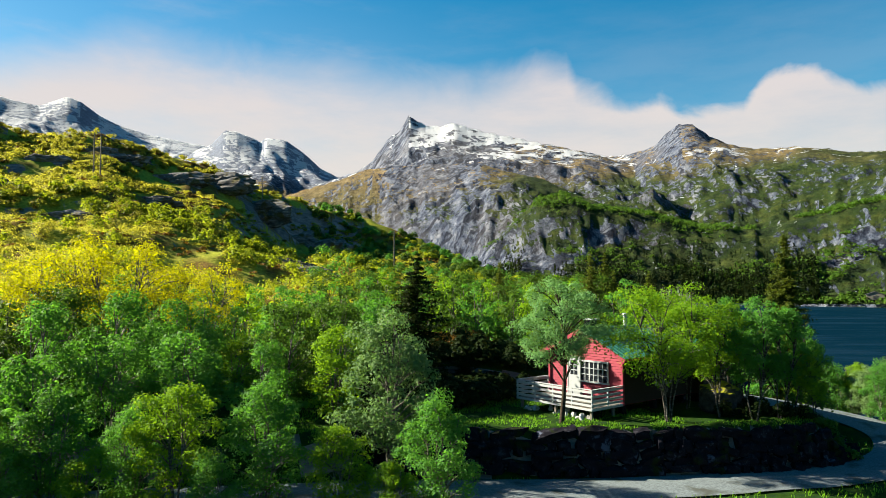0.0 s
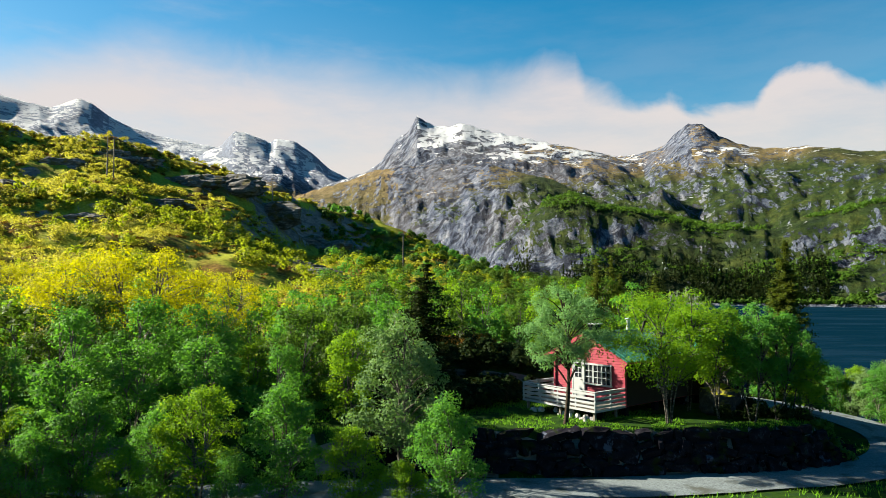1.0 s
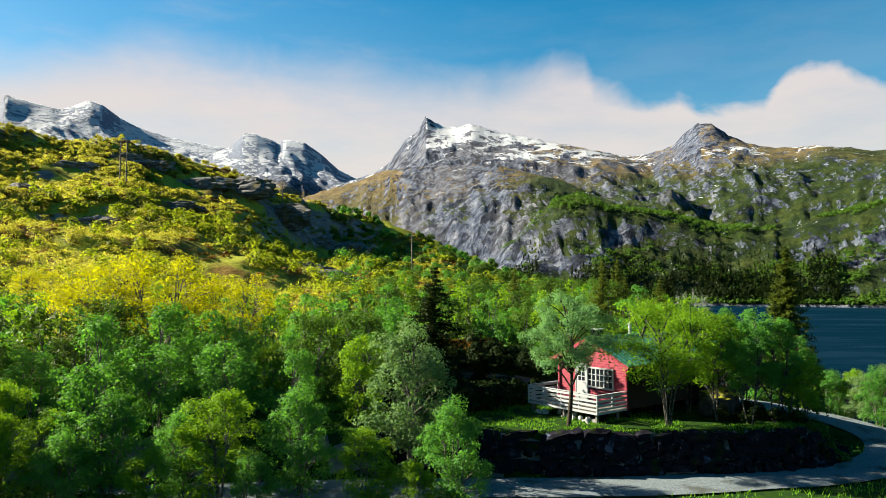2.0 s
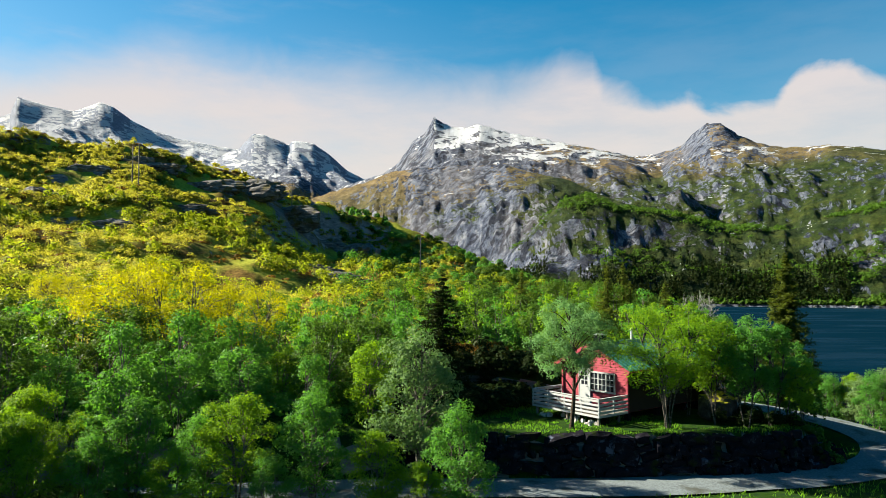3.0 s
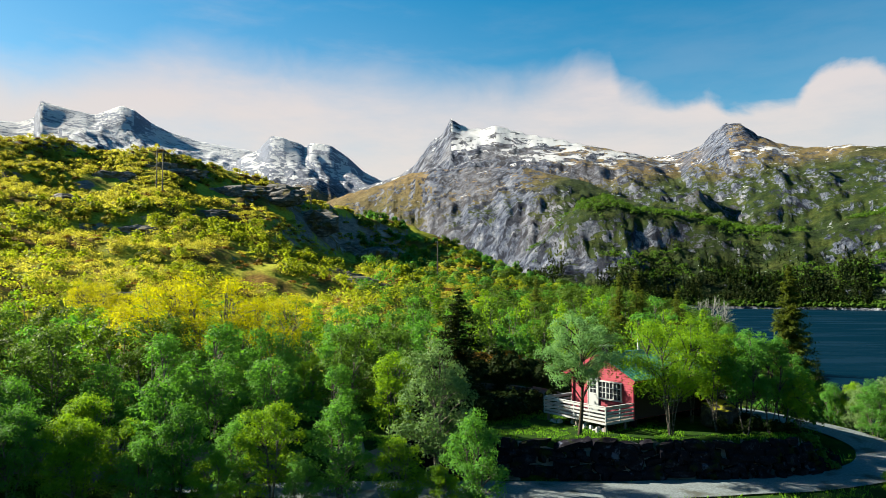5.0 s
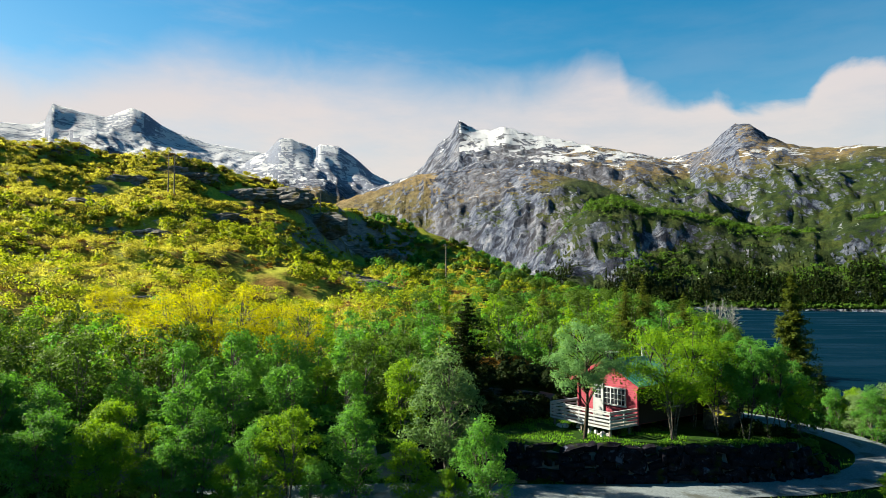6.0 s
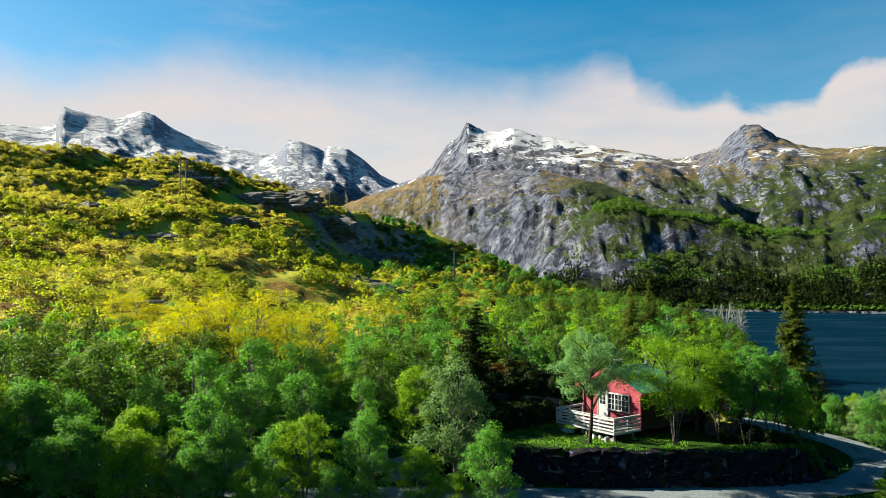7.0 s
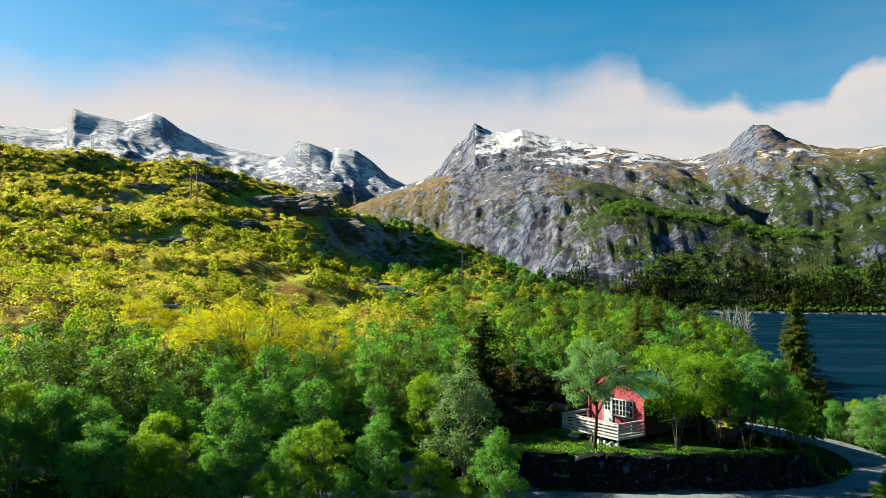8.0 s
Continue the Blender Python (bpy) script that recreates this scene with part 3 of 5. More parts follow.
def build_cabin():
    cabin = turned(new("cabin"), 10.53, 39.30, 0.0, CABIN_TURN)
    tagged(cabin, "small red wooden cabin with a green metal roof and white windows", "cabin")
    w = part("wall", prism([(0.05, FLOOR - 0.15), (WIDE - 0.05, FLOOR - 0.15), (WIDE - 0.05, EAVE), (WIDE / 2, APEX - 0.06), (0.05, EAVE)], "x", 0.06, LONG), RED, cabin,
             "red painted lapped wooden siding")
    clad("gable", w, (0.0, WIDE, FLOOR - 0.12, EAVE, APEX - 0.08, WIDE / 2), "x", 0.058, -1)
    clad("side", w, (0.06, LONG, FLOOR - 0.12, EAVE, EAVE, LONG / 2), "y", 0.048, -1, mat=TAR)
    # wing with a gable across
    x0, x1, y0 = 6.6, 10.4, -0.55
    wing = part("wing", prism([(x0 + 0.05, FLOOR - 0.15), (x1 - 0.05, FLOOR - 0.15), (x1 - 0.05, EAVE - 0.1), ((x0 + x1) / 2, APEX - 0.42), (x0 + 0.05, EAVE - 0.1)], "y", y0 + 0.05, WIDE), TAR, cabin,
                "dark tarred wooden cross wing")
    clad("wing", wing, (x0, x1, FLOOR - 0.12, EAVE - 0.1, APEX - 0.45, (x0 + x1) / 2), "y", y0 + 0.048, -1, mat=TAR)
    for x in (x0 - 0.01, x1 + 0.01):
        part("corner_board", boxes(((x, y0 - 0.01, (FLOOR + EAVE) / 2 - 0.1), (0.12, 0.12, EAVE - FLOOR)), bevel=0.008), TAR, wing)
    for y in (-0.01, WIDE + 0.01):
        part("corner_board", boxes(((-0.01, y, (FLOOR - 0.15 + EAVE) / 2), (0.13, 0.13, EAVE - FLOOR + 0.15)), bevel=0.008), RED, w)
    # roof: two leaves with standing seams
    slope = math.atan2(APEX - EAVE, WIDE / 2)
    run = WIDE / 2 + 0.42
    for s in (-1, 1):
        ym = WIDE / 2 + s * run / 2
        zm = APEX + 0.06 - run / 2 * math.tan(slope)
        ang = -s * math.degrees(slope)
        leaf = part("roof", boxes(((LONG / 2, ym, zm), (LONG + 0.75, run / math.cos(slope), 0.07), (ang, 0, 0)), bevel=0.01), ROOF, cabin, "green ribbed sheet-metal roof")
        for i in range(27):
            x = -0.30 + i * 0.332
            part("rib", boxes(((x, ym, zm + 0.05), (0.045, run / math.cos(slope) - 0.02, 0.035), (ang, 0, 0))), ROOF, leaf)
        for x in (-0.40, LONG + 0.40):
            part("bargeboard", boxes(((x, ym, zm - 0.07), (0.04, run / math.cos(slope) + 0.03, 0.20), (ang, 0, 0)), bevel=0.006), RED, leaf, "red bargeboard")
        part("fascia", boxes(((LONG / 2, WIDE / 2 + s * (run + 0.01), APEX + 0.03 - run * math.tan(slope)), (LONG + 0.7, 0.03, 0.13)), bevel=0.004), WHITE if s > 0 else RED, leaf)
    part("ridge_cap", boxes(((LONG / 2, WIDE / 2, APEX + 0.10), (LONG + 0.76, 0.22, 0.05)), bevel=0.012), ROOF, cabin)
    wx = (x0 + x1) / 2
    wrun = (x1 - x0) / 2 + 0.35
    wslope = math.atan2(APEX - 0.42 - EAVE + 0.1, (x1 - x0) / 2)
    for s in (-1, 1):
        xm, zm = wx + s * wrun / 2, APEX - 0.36 - wrun / 2 * math.tan(wslope)
        leaf = part("roof", boxes(((xm, WIDE / 2 - 0.5, zm), (wrun / math.cos(wslope), WIDE + 0.7, 0.07), (0, s * math.degrees(wslope), 0)), bevel=0.01), ROOF, cabin, "green roof of the cross wing")
        part("bargeboard", boxes(((xm, y0 - 0.38, zm - 0.06), (wrun / math.cos(wslope) + 0.03, 0.04, 0.2), (0, s * math.degrees(wslope), 0)), bevel=0.006), RED, leaf, "red bargeboard")
    # openings of the gable
    facing = pose(0, 0, 0, 0, 0, -90)
    window_part("window", cabin, pose(-0.0, 1.78, 1.98) @ facing, 1.72, 0.98, 6, 3, 2)
    door = part("door", boxes(((-0.03, 3.07, FLOOR + 1.0), (0.06, 0.72, 2.0)), bevel=0.01), WHITE, cabin, "white door with small panes above")
    part("door_frame", boxes(((-0.035, 2.665, FLOOR + 1.0), (0.09, 0.08, 2.08)), ((-0.035, 3.475, FLOOR + 1.0), (0.09, 0.08, 2.08)), ((-0.035, 3.07, FLOOR + 2.05), (0.09, 0.9, 0.09)), bevel=0.006), WHITE, door)
    for i in range(2):
        for j in range(3):
            part("pane", boxes(((-0.064, 2.94 + 0.26 * i, FLOOR + 1.22 + 0.27 * j), (0.012, 0.2, 0.22))), GLASS, door)
    part("door_handle", boxes(((-0.085, 2.80, FLOOR + 1.0), (0.05, 0.03, 0.03)), ((-0.11, 2.85, FLOOR + 1.0), (0.02, 0.12, 0.025)), bevel=0.004), PLAIN_DARK, door, "dark metal handle")
    # side windows
    window_part("window", cabin, pose(3.6, 0.012, 1.75), 1.3, 0.9, 4, 3, 2)
    window_part("window", cabin, pose(8.6, y0 + 0.012, 1.75), 0.9, 1.0, 2, 3, 0)
    # chimney by the gable, vent pipe further along
    ch = part("chimney", boxes(((0.55, WIDE / 2, APEX + 0.12), (0.5, 0.5, 0.75)), bevel=0.012), STONE, cabin, "dark masonry chimney")
    part("chimney_cap", boxes(((0.55, WIDE / 2, APEX + 0.56), (0.66, 0.66, 0.06)), bevel=0.01), WHITE, ch, "pale slab cap")
    part("chimney_foot", boxes(*[((0.55 + dx, WIDE / 2 + dy, APEX + 0.51), (0.07, 0.07, 0.06)) for dx in (-0.2, 0.2) for dy in (-0.2, 0.2)]), PLAIN_DARK, ch)
    bm = bmesh.new()
    bmesh.ops.create_cone(bm, cap_ends=True, segments=14, radius1=0.10, radius2=0.10, depth=0.7, matrix=Matrix.Translation((3.6, WIDE / 2, APEX + 0.38)))
    bmesh.ops.create_cone(bm, cap_ends=True, segments=14, radius1=0.19, radius2=0.05, depth=0.16, matrix=Matrix.Translation((3.6, WIDE / 2, APEX + 0.80)))
    part("vent_pipe", bm, WHITE, cabin, "white metal vent pipe")
    # piers under the floor
    for x in (0.3, 3.0, 5.8, 8.0):
        for y in (0.25, 2.4, 4.5):
            g = -0.25
            part("pier", boxes(((x, y, (g + FLOOR - 0.15) / 2), (0.3, 0.3, FLOOR - 0.15 - g)), bevel=0.02), STONE, cabin)
    part("footing", boxes(((8.5, WIDE / 2 - 0.3, 0.12), (3.6, WIDE + 0.4, 0.7)), bevel=0.02), STONE, cabin)
    return cabin


def build_deck():
    deck = turned(new("deck"), 10.53, 39.30, 0.0, CABIN_TURN)
    tagged(deck, "wooden terrace deck with a white board railing before the red cabin", "deck")
    d, n = 2.44, 4.95
    for i in range(18):
        part("plank", boxes(((-0.13 - i * 0.135, n / 2 - 0.02, FLOOR - 0.045), (0.122, n, 0.04)), bevel=0.004), GREYWOOD, deck)
    for y in (0.2, 1.7, 3.2, 4.75):
        part("joist", boxes(((-d / 2 - 0.02, y, FLOOR - 0.15), (d - 0.1, 0.06, 0.16))), GREYWOOD, deck)
    for x in (-d + 0.15, -0.6):
        for y in (0.15, 2.4, 4.75):
            part("support_post", boxes(((x, y, (FLOOR - 0.2) / 2 - 0.12), (0.12, 0.12, FLOOR - 0.2 + 0.24)), bevel=0.006), GREYWOOD, deck)

    def rail(a, b, normal, name):
        a, b = Vector(a), Vector(b)
        length, turn = (b - a).length, math.degrees(math.atan2(b.y - a.y, b.x - a.x))
        side = part(name, boxes((((a.x + b.x) / 2, (a.y + b.y) / 2, FLOOR + 0.85), (length + 0.1, 0.13, 0.04), turn), bevel=0.006), WHITE, deck, "white board railing")
        for k, h in enumerate((-0.10, 0.10, 0.31, 0.52, 0.74)):
            c = (a + b) / 2 + Vector(normal) * 0.045
            part("rail_board", boxes(((c.x, c.y, FLOOR + h), (length + 0.07, 0.024, 0.115), turn), bevel=0.004), WHITE, side)
        m = max(2, int(length / 1.15))
        for k in range(m + 1):
            p = a + (b - a) * k / m
            part("post", boxes(((p.x, p.y, FLOOR + 0.36), (0.075, 0.065, 0.94), turn), bevel=0.005), WHITE, side)

    rail((-d, 0.0, 0), (-d, n, 0), (-1, 0, 0), "front_rail")
    rail((-d, -0.01, 0), (0.0, -0.01, 0), (0, -1, 0), "side_rail")
    rail((-d, n, 0), (0.0, n, 0), (0, 1, 0), "side_rail")


build_cabin()
build_deck()


# ---------------------------------------------------------------- trees
def tube(path, radii, sides=6):
    path = np.asarray(path, float)
    t = np.gradient(path, axis=0)
    t /= np.linalg.norm(t, axis=1)[:, None] + 1e-9
    ref = np.where(np.abs(t[:, 2:3]) < 0.9, np.array([[0, 0, 1.0]]), np.array([[1.0, 0, 0]]))
    u = np.cross(t, ref)
    u /= np.linalg.norm(u, axis=1)[:, None] + 1e-9
    v = np.cross(t, u)
    a = np.linspace(0, 2 * math.pi, sides, endpoint=False)
    ring = path[:, None] + np.asarray(radii)[:, None, None] * (u[:, None] * np.cos(a)[None, :, None] + v[:, None] * np.sin(a)[None, :, None])
    n = len(path)
    f = [(i * sides + j, i * sides + (j + 1) % sides, (i + 1) * sides + (j + 1) % sides, (i + 1) * sides + j) for i in range(n - 1) for j in range(sides)]
    return ring.reshape(-1, 3), np.array(f)


def joined(pieces):
    vs, fs, o = [], [], 0
    for v, f in pieces:
        vs.append(v), fs.append(np.asarray(f) + o)
        o += len(v)
    return np.concatenate(vs), np.concatenate(fs)


def leaf_quads(p, normal, size, rng, slim=0.55, loose=0.55):
    """Small four-cornered leaves at p, facing roughly along normal."""
    n = len(p)
    normal = normal + rng.normal(0, loose, (n, 3))
    normal /= np.linalg.norm(normal, axis=1)[:, None] + 1e-9
    u = np.cross(normal, rng.normal(0, 1, (n, 3)))
    u /= np.linalg.norm(u, axis=1)[:, None] + 1e-9
    w = np.cross(normal, u)
    s = (size * rng.uniform(0.65, 1.35, n))[:, None]
    fold = normal * s * 0.18
    v = np.stack([p - u * s, p - w * s * slim + fold, p + u * s, p + w * s * slim + fold], 1).reshape(-1, 3)
    return v, np.arange(4 * n).reshape(-1, 4)


def ball(rng, n):
    d = rng.normal(0, 1, (n, 3))
    return d / np.linalg.norm(d, axis=1)[:, None]


def tree_meshes(name, seed, height=5.0, spread=1.9, low=0.3, stems=1, blobs=22, leaves=4500, size=0.085, leaf="birch", bark_mat=None, blob=0.30, thick=0.07, top=0.0, fan=0.35, twigs=3, sides=4):
    """Trunk and crown meshes of a leafy tree with its foot at the origin."""
    rng = np.random.default_rng(seed)
    wood, stem_pts = [], []
    for s in range(stems):
        a = rng.uniform(0, 6.28)
        out = (fan * spread if stems > 1 else 0.12 * spread) * rng.uniform(0.6, 1.2)
        k = np.linspace(0, 1, 9)
        bend = rng.normal(0, 0.05 * height, 2)
        px = 0.10 * (stems > 1) * math.cos(a) + math.cos(a) * out * k ** 1.3 + bend[0] * np.sin(k * 3.0) * 0.5
        py = 0.10 * (stems > 1) * math.sin(a) + math.sin(a) * out * k ** 1.3 + bend[1] * np.sin(k * 3.0) * 0.5
        path = np.column_stack([px, py, -0.15 + k * height * rng.uniform(0.78, 0.92)])
        wood.append(tube(path, thick * (1 - 0.78 * k) / math.sqrt(max(1, stems * 0.6)) + 0.008))
        stem_pts.append(path)
    pts = np.concatenate([p[2:] for p in stem_pts])
    mid, half = height * (1 + low) / 2, height * (1 - low) / 2
    cs, rs = [], []
    for b in range(blobs):
        d = ball(rng, 1)[0]
        q = rng.uniform(0.35, 1.0) ** 0.6
        c = np.array([d[0] * spread * q, d[1] * spread * q, mid + d[2] * half * q])
        c[:2] *= 1 - top * max(0, (c[2] - mid) / half)
        r = spread * blob * rng.uniform(0.7, 1.25)
        c[2] = min(c[2], height - r * 0.5)
        cs.append(c), rs.append(r)
        near = pts[np.argmin(np.linalg.norm((pts - c) * (1, 1, 0.8) + (0, 0, 0.35 * height * 0.4), axis=1))]
        k = np.linspace(0, 1, 5 if twigs else 3)[:, None]
        path = near + (c - near) * k + np.array([0, 0, 0.12]) * np.sin(k * math.pi) * np.linalg.norm(c - near)
        wood.append(tube(path, 0.022 * height / 5 * (1 - 0.75 * k[:, 0]) + 0.004, sides))
        for _ in range(twigs):
            e = c + ball(rng, 1)[0] * r * 0.85
            wood.append(tube([path[3], (path[3] + e) / 2 + rng.normal(0, 0.05, 3), e], [0.009, 0.006, 0.003], 3))
    cs, rs = np.array(cs), np.array(rs)
    pick = rng.choice(blobs, leaves, p=rs ** 2 / (rs ** 2).sum())
    d = ball(rng, leaves)
    d[:, 2] = np.where((d[:, 2] < 0) & (rng.random(leaves) < 0.5), -d[:, 2], d[:, 2])
    shell = rng.uniform(0.25, 1.08, leaves) ** 0.55
    lump = 1 + 0.22 * np.sin(d[:, 0] * 5 + pick) * np.sin(d[:, 1] * 5 + 2 * pick)
    p = cs[pick] + d * (rs[pick] * shell * lump)[:, None] * (1, 1, 0.82)
    v, f = leaf_quads(p, d + (0, 0, 0.5), size, rng)
    wv, wf = joined(wood)
    return mesh_of(name + "_trunk", wv, wf, bark_mat or BARK, True), mesh_of(name + "_crown", v, f, LEAF[leaf])


def conifer_meshes(name, seed, height=10.0, spread=1.9, levels=30, leaf="needle", ragged=0.25, low=0.06, dense=4, fine=1.0):
    rng = np.random.default_rng(seed)
    k = np.linspace(0, 1, 8)
    wood = [tube(np.column_stack([0.06 * np.sin(k * 4), 0.05 * np.cos(k * 5), -0.2 + k * height]), 0.15 * height / 10 * (1 - 0.94 * k))]
    ps, ns, ss = [], [], []
    for i in range(levels):
        f = i / (levels - 1)
        z = height * (low + (0.985 - low) * f)
        reach = spread * (1 - f) ** 0.82 + 0.10
        for b in range(int(9 - 4 * f)):
            a = rng.uniform(0, 6.28)
            r = reach * (1 - ragged * rng.uniform(0, 1.6) ** 2)
            if r <= 0.08:
                continue
            n = max(5, int(15 * r / spread * 1.6) + 3)
            t = np.linspace(0.08, 1, n)
            sag = -0.26 * r * t + 0.18 * r * t ** 3
            path = np.column_stack([np.cos(a) * r * t, np.sin(a) * r * t, z + sag])
            if r > 0.5:
                wood.append(tube(path[:: max(1, n // 4)], np.linspace(0.022, 0.004, len(path[:: max(1, n // 4)])), 3))
            for _ in range(dense):
                ps.append(path + rng.normal(0, 1, path.shape) * (0.10, 0.10, 0.07) * (0.6 + r / spread))
                ns.append(np.tile((0.2 * math.cos(a), 0.2 * math.sin(a), 1.0), (n, 1)))
                ss.append(0.10 + 0.08 * r / spread * (1 - 0.5 * t))
    p, nn, s = np.concatenate(ps), np.concatenate(ns), np.concatenate(ss)
    v, f = leaf_quads(p, nn, s * fine * height / 10, rng, 0.42)
    wv, wf = joined(wood)
    return mesh_of(name + "_trunk", wv, wf, DARK_BARK, True), mesh_of(name + "_crown", v, f, LEAF[leaf])


def plant(meshes, x, y, turn=0.0, scale=1.0, label="", tall=1.0, z=None, group="", name="tree"):
    root = new(name)
    place("trunk", meshes[0], root)
    place("crown", meshes[1], root)
    g = ground_z(x, y) if z is None else z
    root.matrix_basis = pose(x, y, g - 0.05, 0, 0, turn) @ Matrix.Diagonal((scale, scale, scale * tall, 1))
    return tagged(root, label, "tree", group)


# trees on the terrace
plant(tree_meshes("rowan", 11, 6.9, 2.05, 0.35, 1, 66, 17000, 0.050, "rowan", DARK_BARK, 0.24, 0.13), 6.98, 37.35, 40, 1, "grey-green leafy tree with one dark trunk before the deck")
plant(tree_meshes("birch_clump", 12, 6.6, 2.95, 0.30, 6, 70, 15000, 0.060, "fresh", BIRCH_BARK, 0.24, 0.066, 0.2, 0.55), 12.08, 37.25, 0, 1, "bright green birch clump with several pale stems on the lawn")
SLIM = [tree_meshes("slim_birch", s, 6.2, 1.6, 0.24, 2, 44, 8500, 0.060, k, BIRCH_BARK, 0.27, 0.042, 0.25, 0.45) for s, k in ((21, "fresh"), (22, "birch"), (23, "birch"))]
for i, (x, y, h, turn) in enumerate(((14.9, 38.2, 0.97, 20), (16.35, 37.4, 0.96, 150), (16.6, 40.8, 0.95, 260), (17.7, 37.9, 0.93, 75), (19.5, 37.8, 0.60, 200),
                                     (18.2, 42.0, 0.90, 310), (14.4, 40.6, 0.92, 130), (19.5, 39.8, 0.90, 15))):
    plant(SLIM[(0, 1, 1, 2, 0, 2, 0, 1)[i]], x, y, turn, h, "slender birch with a pale trunk at the terrace's edge", group="birches on the terrace")
FIR = conifer_meshes("fir", 31, 11.8, 2.6, 54, "fir", dense=7, fine=0.72)
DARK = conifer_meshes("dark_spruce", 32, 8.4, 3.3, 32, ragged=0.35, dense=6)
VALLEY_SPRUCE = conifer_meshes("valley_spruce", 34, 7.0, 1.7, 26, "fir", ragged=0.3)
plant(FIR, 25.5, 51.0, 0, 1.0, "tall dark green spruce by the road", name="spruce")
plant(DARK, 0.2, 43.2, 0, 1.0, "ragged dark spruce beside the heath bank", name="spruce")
plant(conifer_meshes("small_spruce", 33, 5.0, 1.3, 20), 29.5, 55.0, 60, 1.0, "small dark spruce among birches", name="spruce")

for x, y, h, turn in ((17.5, 72, 1.3, 0), (21.0, 76, 1.1, 70), (10.5, 88, 1.2, 140), (27.5, 84, 1.25, 220), (24.0, 90, 1.4, 300)):
    plant(VALLEY_SPRUCE, x, y, turn, h, "dark spruce standing in the valley wood", name="spruce", group="spruces of the valley wood")

# bushes and young trees along the road
BUSHY = [tree_meshes("young_birch", s, 4.6, 1.5, 0.0, 4, 60, 13000, 0.048, k, BARK, 0.29, 0.05, 0.3, 0.4) for s, k in ((41, "fresh"), (42, "birch"), (43, "fresh"))]
SILVER = tree_meshes("willow", 44, 6.6, 1.8, 0.04, 3, 60, 13000, 0.062, "silver", BARK, 0.31, 0.07, 0.3)
plant(SILVER, -1.1, 34.8, 0, 1.17, "tall grey-green willow with whitish leaves")
ROADSIDE = ((0.9, 29.9, 1.02, 0), (-0.7, 29.2, 0.62, 40), (-2.7, 30.2, 0.82, 90), (-5.5, 31.0, 1.05, 10), (-8.7, 30.9, 1.06, 160), (-12.7, 29.6, 0.98, 220),
            (-14.9, 29.4, 0.8, 300), (-10.6, 31.8, 0.9, 20), (-17.4, 30.5, 0.95, 130), (-20.5, 29.6, 1.0, 250), (-22.8, 29.4, 1.05, 60), (-25.2, 29.8, 1.1, 190),
            (-13.6, 28.1, 0.8, 45), (-16.4, 27.9, 0.9, 170), (-19.2, 27.7, 0.95, 280), (-23.6, 27.8, 0.9, 110), (-27.6, 29.0, 1.1, 15), (-6.9, 29.2, 0.62, 75), (-10.8, 28.7, 0.7, 215))
for i, (x, y, h, turn) in enumerate(ROADSIDE):
    plant(BUSHY[(1, 0, 0, 1, 0, 1, 2, 1, 2, 1, 1, 0, 1, 2, 1, 1, 1, 1, 0)[i]], x, y, turn, h, "young birch with fresh green leaves by the gravel road", group="young birches by the road")

BEYOND = ((25.3, 48.9, 0.72, 60), (26.5, 47.5, 0.78, 190), (27.7, 46.0, 0.8, 330), (27.6, 44.2, 0.85, 10), (29.6, 44.4, 0.95, 80), (31.6, 43.8, 1.0, 150), (33.4, 44.8, 0.95, 230), (30.6, 47.0, 1.0, 300), (33.0, 48.0, 1.05, 45),
          (35.6, 46.4, 1.0, 120), (28.0, 47.6, 0.9, 200))
plant(BUSHY[1], 22.95, 34.4, 75, 0.34, "low young birch in the grass verge", group="young birches by the road")
plant(BUSHY[0], 21.4, 32.5, 30, 0.36, "low young birch in the grass verge", group="young birches by the road")

for i, (x, y, h, turn) in enumerate(BEYOND):
    plant((BUSHY[0], BUSHY[1], SILVER, BUSHY[1], BUSHY[2])[i % 5], x, y, turn, h * (0.72 if i % 5 == 2 else 1), "bushy green young tree on the verge beyond the road's bend", group="young trees beyond the road")

# yellow spring trees on the slope
GOLD = [tree_meshes("aspen", s, 7.4, 2.9, 0.40, 5, 54, 10000, 0.055, "yellow", BARK, 0.25, 0.08, 0.1, 0.5) for s in (51, 52)]
for x, y, h, turn in ((-16.8, 45.4, 1.2, 0), (-20.8, 46.2, 1.1, 80), (-13.0, 47.2, 1.0, 201), (-38.0, 69.5, 0.96, 30), (-35.2, 71.5, 0.8, 140)):
    plant(GOLD[turn % 3 == 0], x, y, turn, h, "aspen with bright yellow spring leaves and bare stems", group="yellow aspens")

# the dense young wood between road and hill
KINDS = ((61, "birch"), (62, "fresh"), (63, "birch"), (64, "wood"), (65, "valley"))
WOOD = [tree_meshes("wood_birch", s, 5.4, 1.75, 0.0, 3, 40, 5600, 0.077, k, BARK, 0.32, 0.05, 0.3, twigs=0, sides=3) for s, k in KINDS]
BACK = [tree_meshes("back_birch", s + 10, 5.4, 1.8, 0.0, 2, 24, 1550, 0.122, k, BARK, 0.33, 0.05, 0.3, twigs=0, sides=3) for s, k in KINDS]
rng = np.random.default_rng(7)
spots = []


def clear(x, y, gap):
    return all((x - a) ** 2 + (y - b) ** 2 > gap * gap for a, b in spots)


def keep_free(x, y):
    d, _ = near_line(np.array([x]), np.array([y]), ROAD_LINE)
    e, _ = near_line(np.array([x]), np.array([y]), BRANCH_LINE)
    local = pose(10.53, 39.30, 0, 0, 0, CABIN_TURN).inverted() @ Vector((x, y, 0))
    house = -4.2 < local.x < 12.0 and -3.0 < local.y < 6.6
    return d[0] < 2.4 or e[0] < 2.4 or house


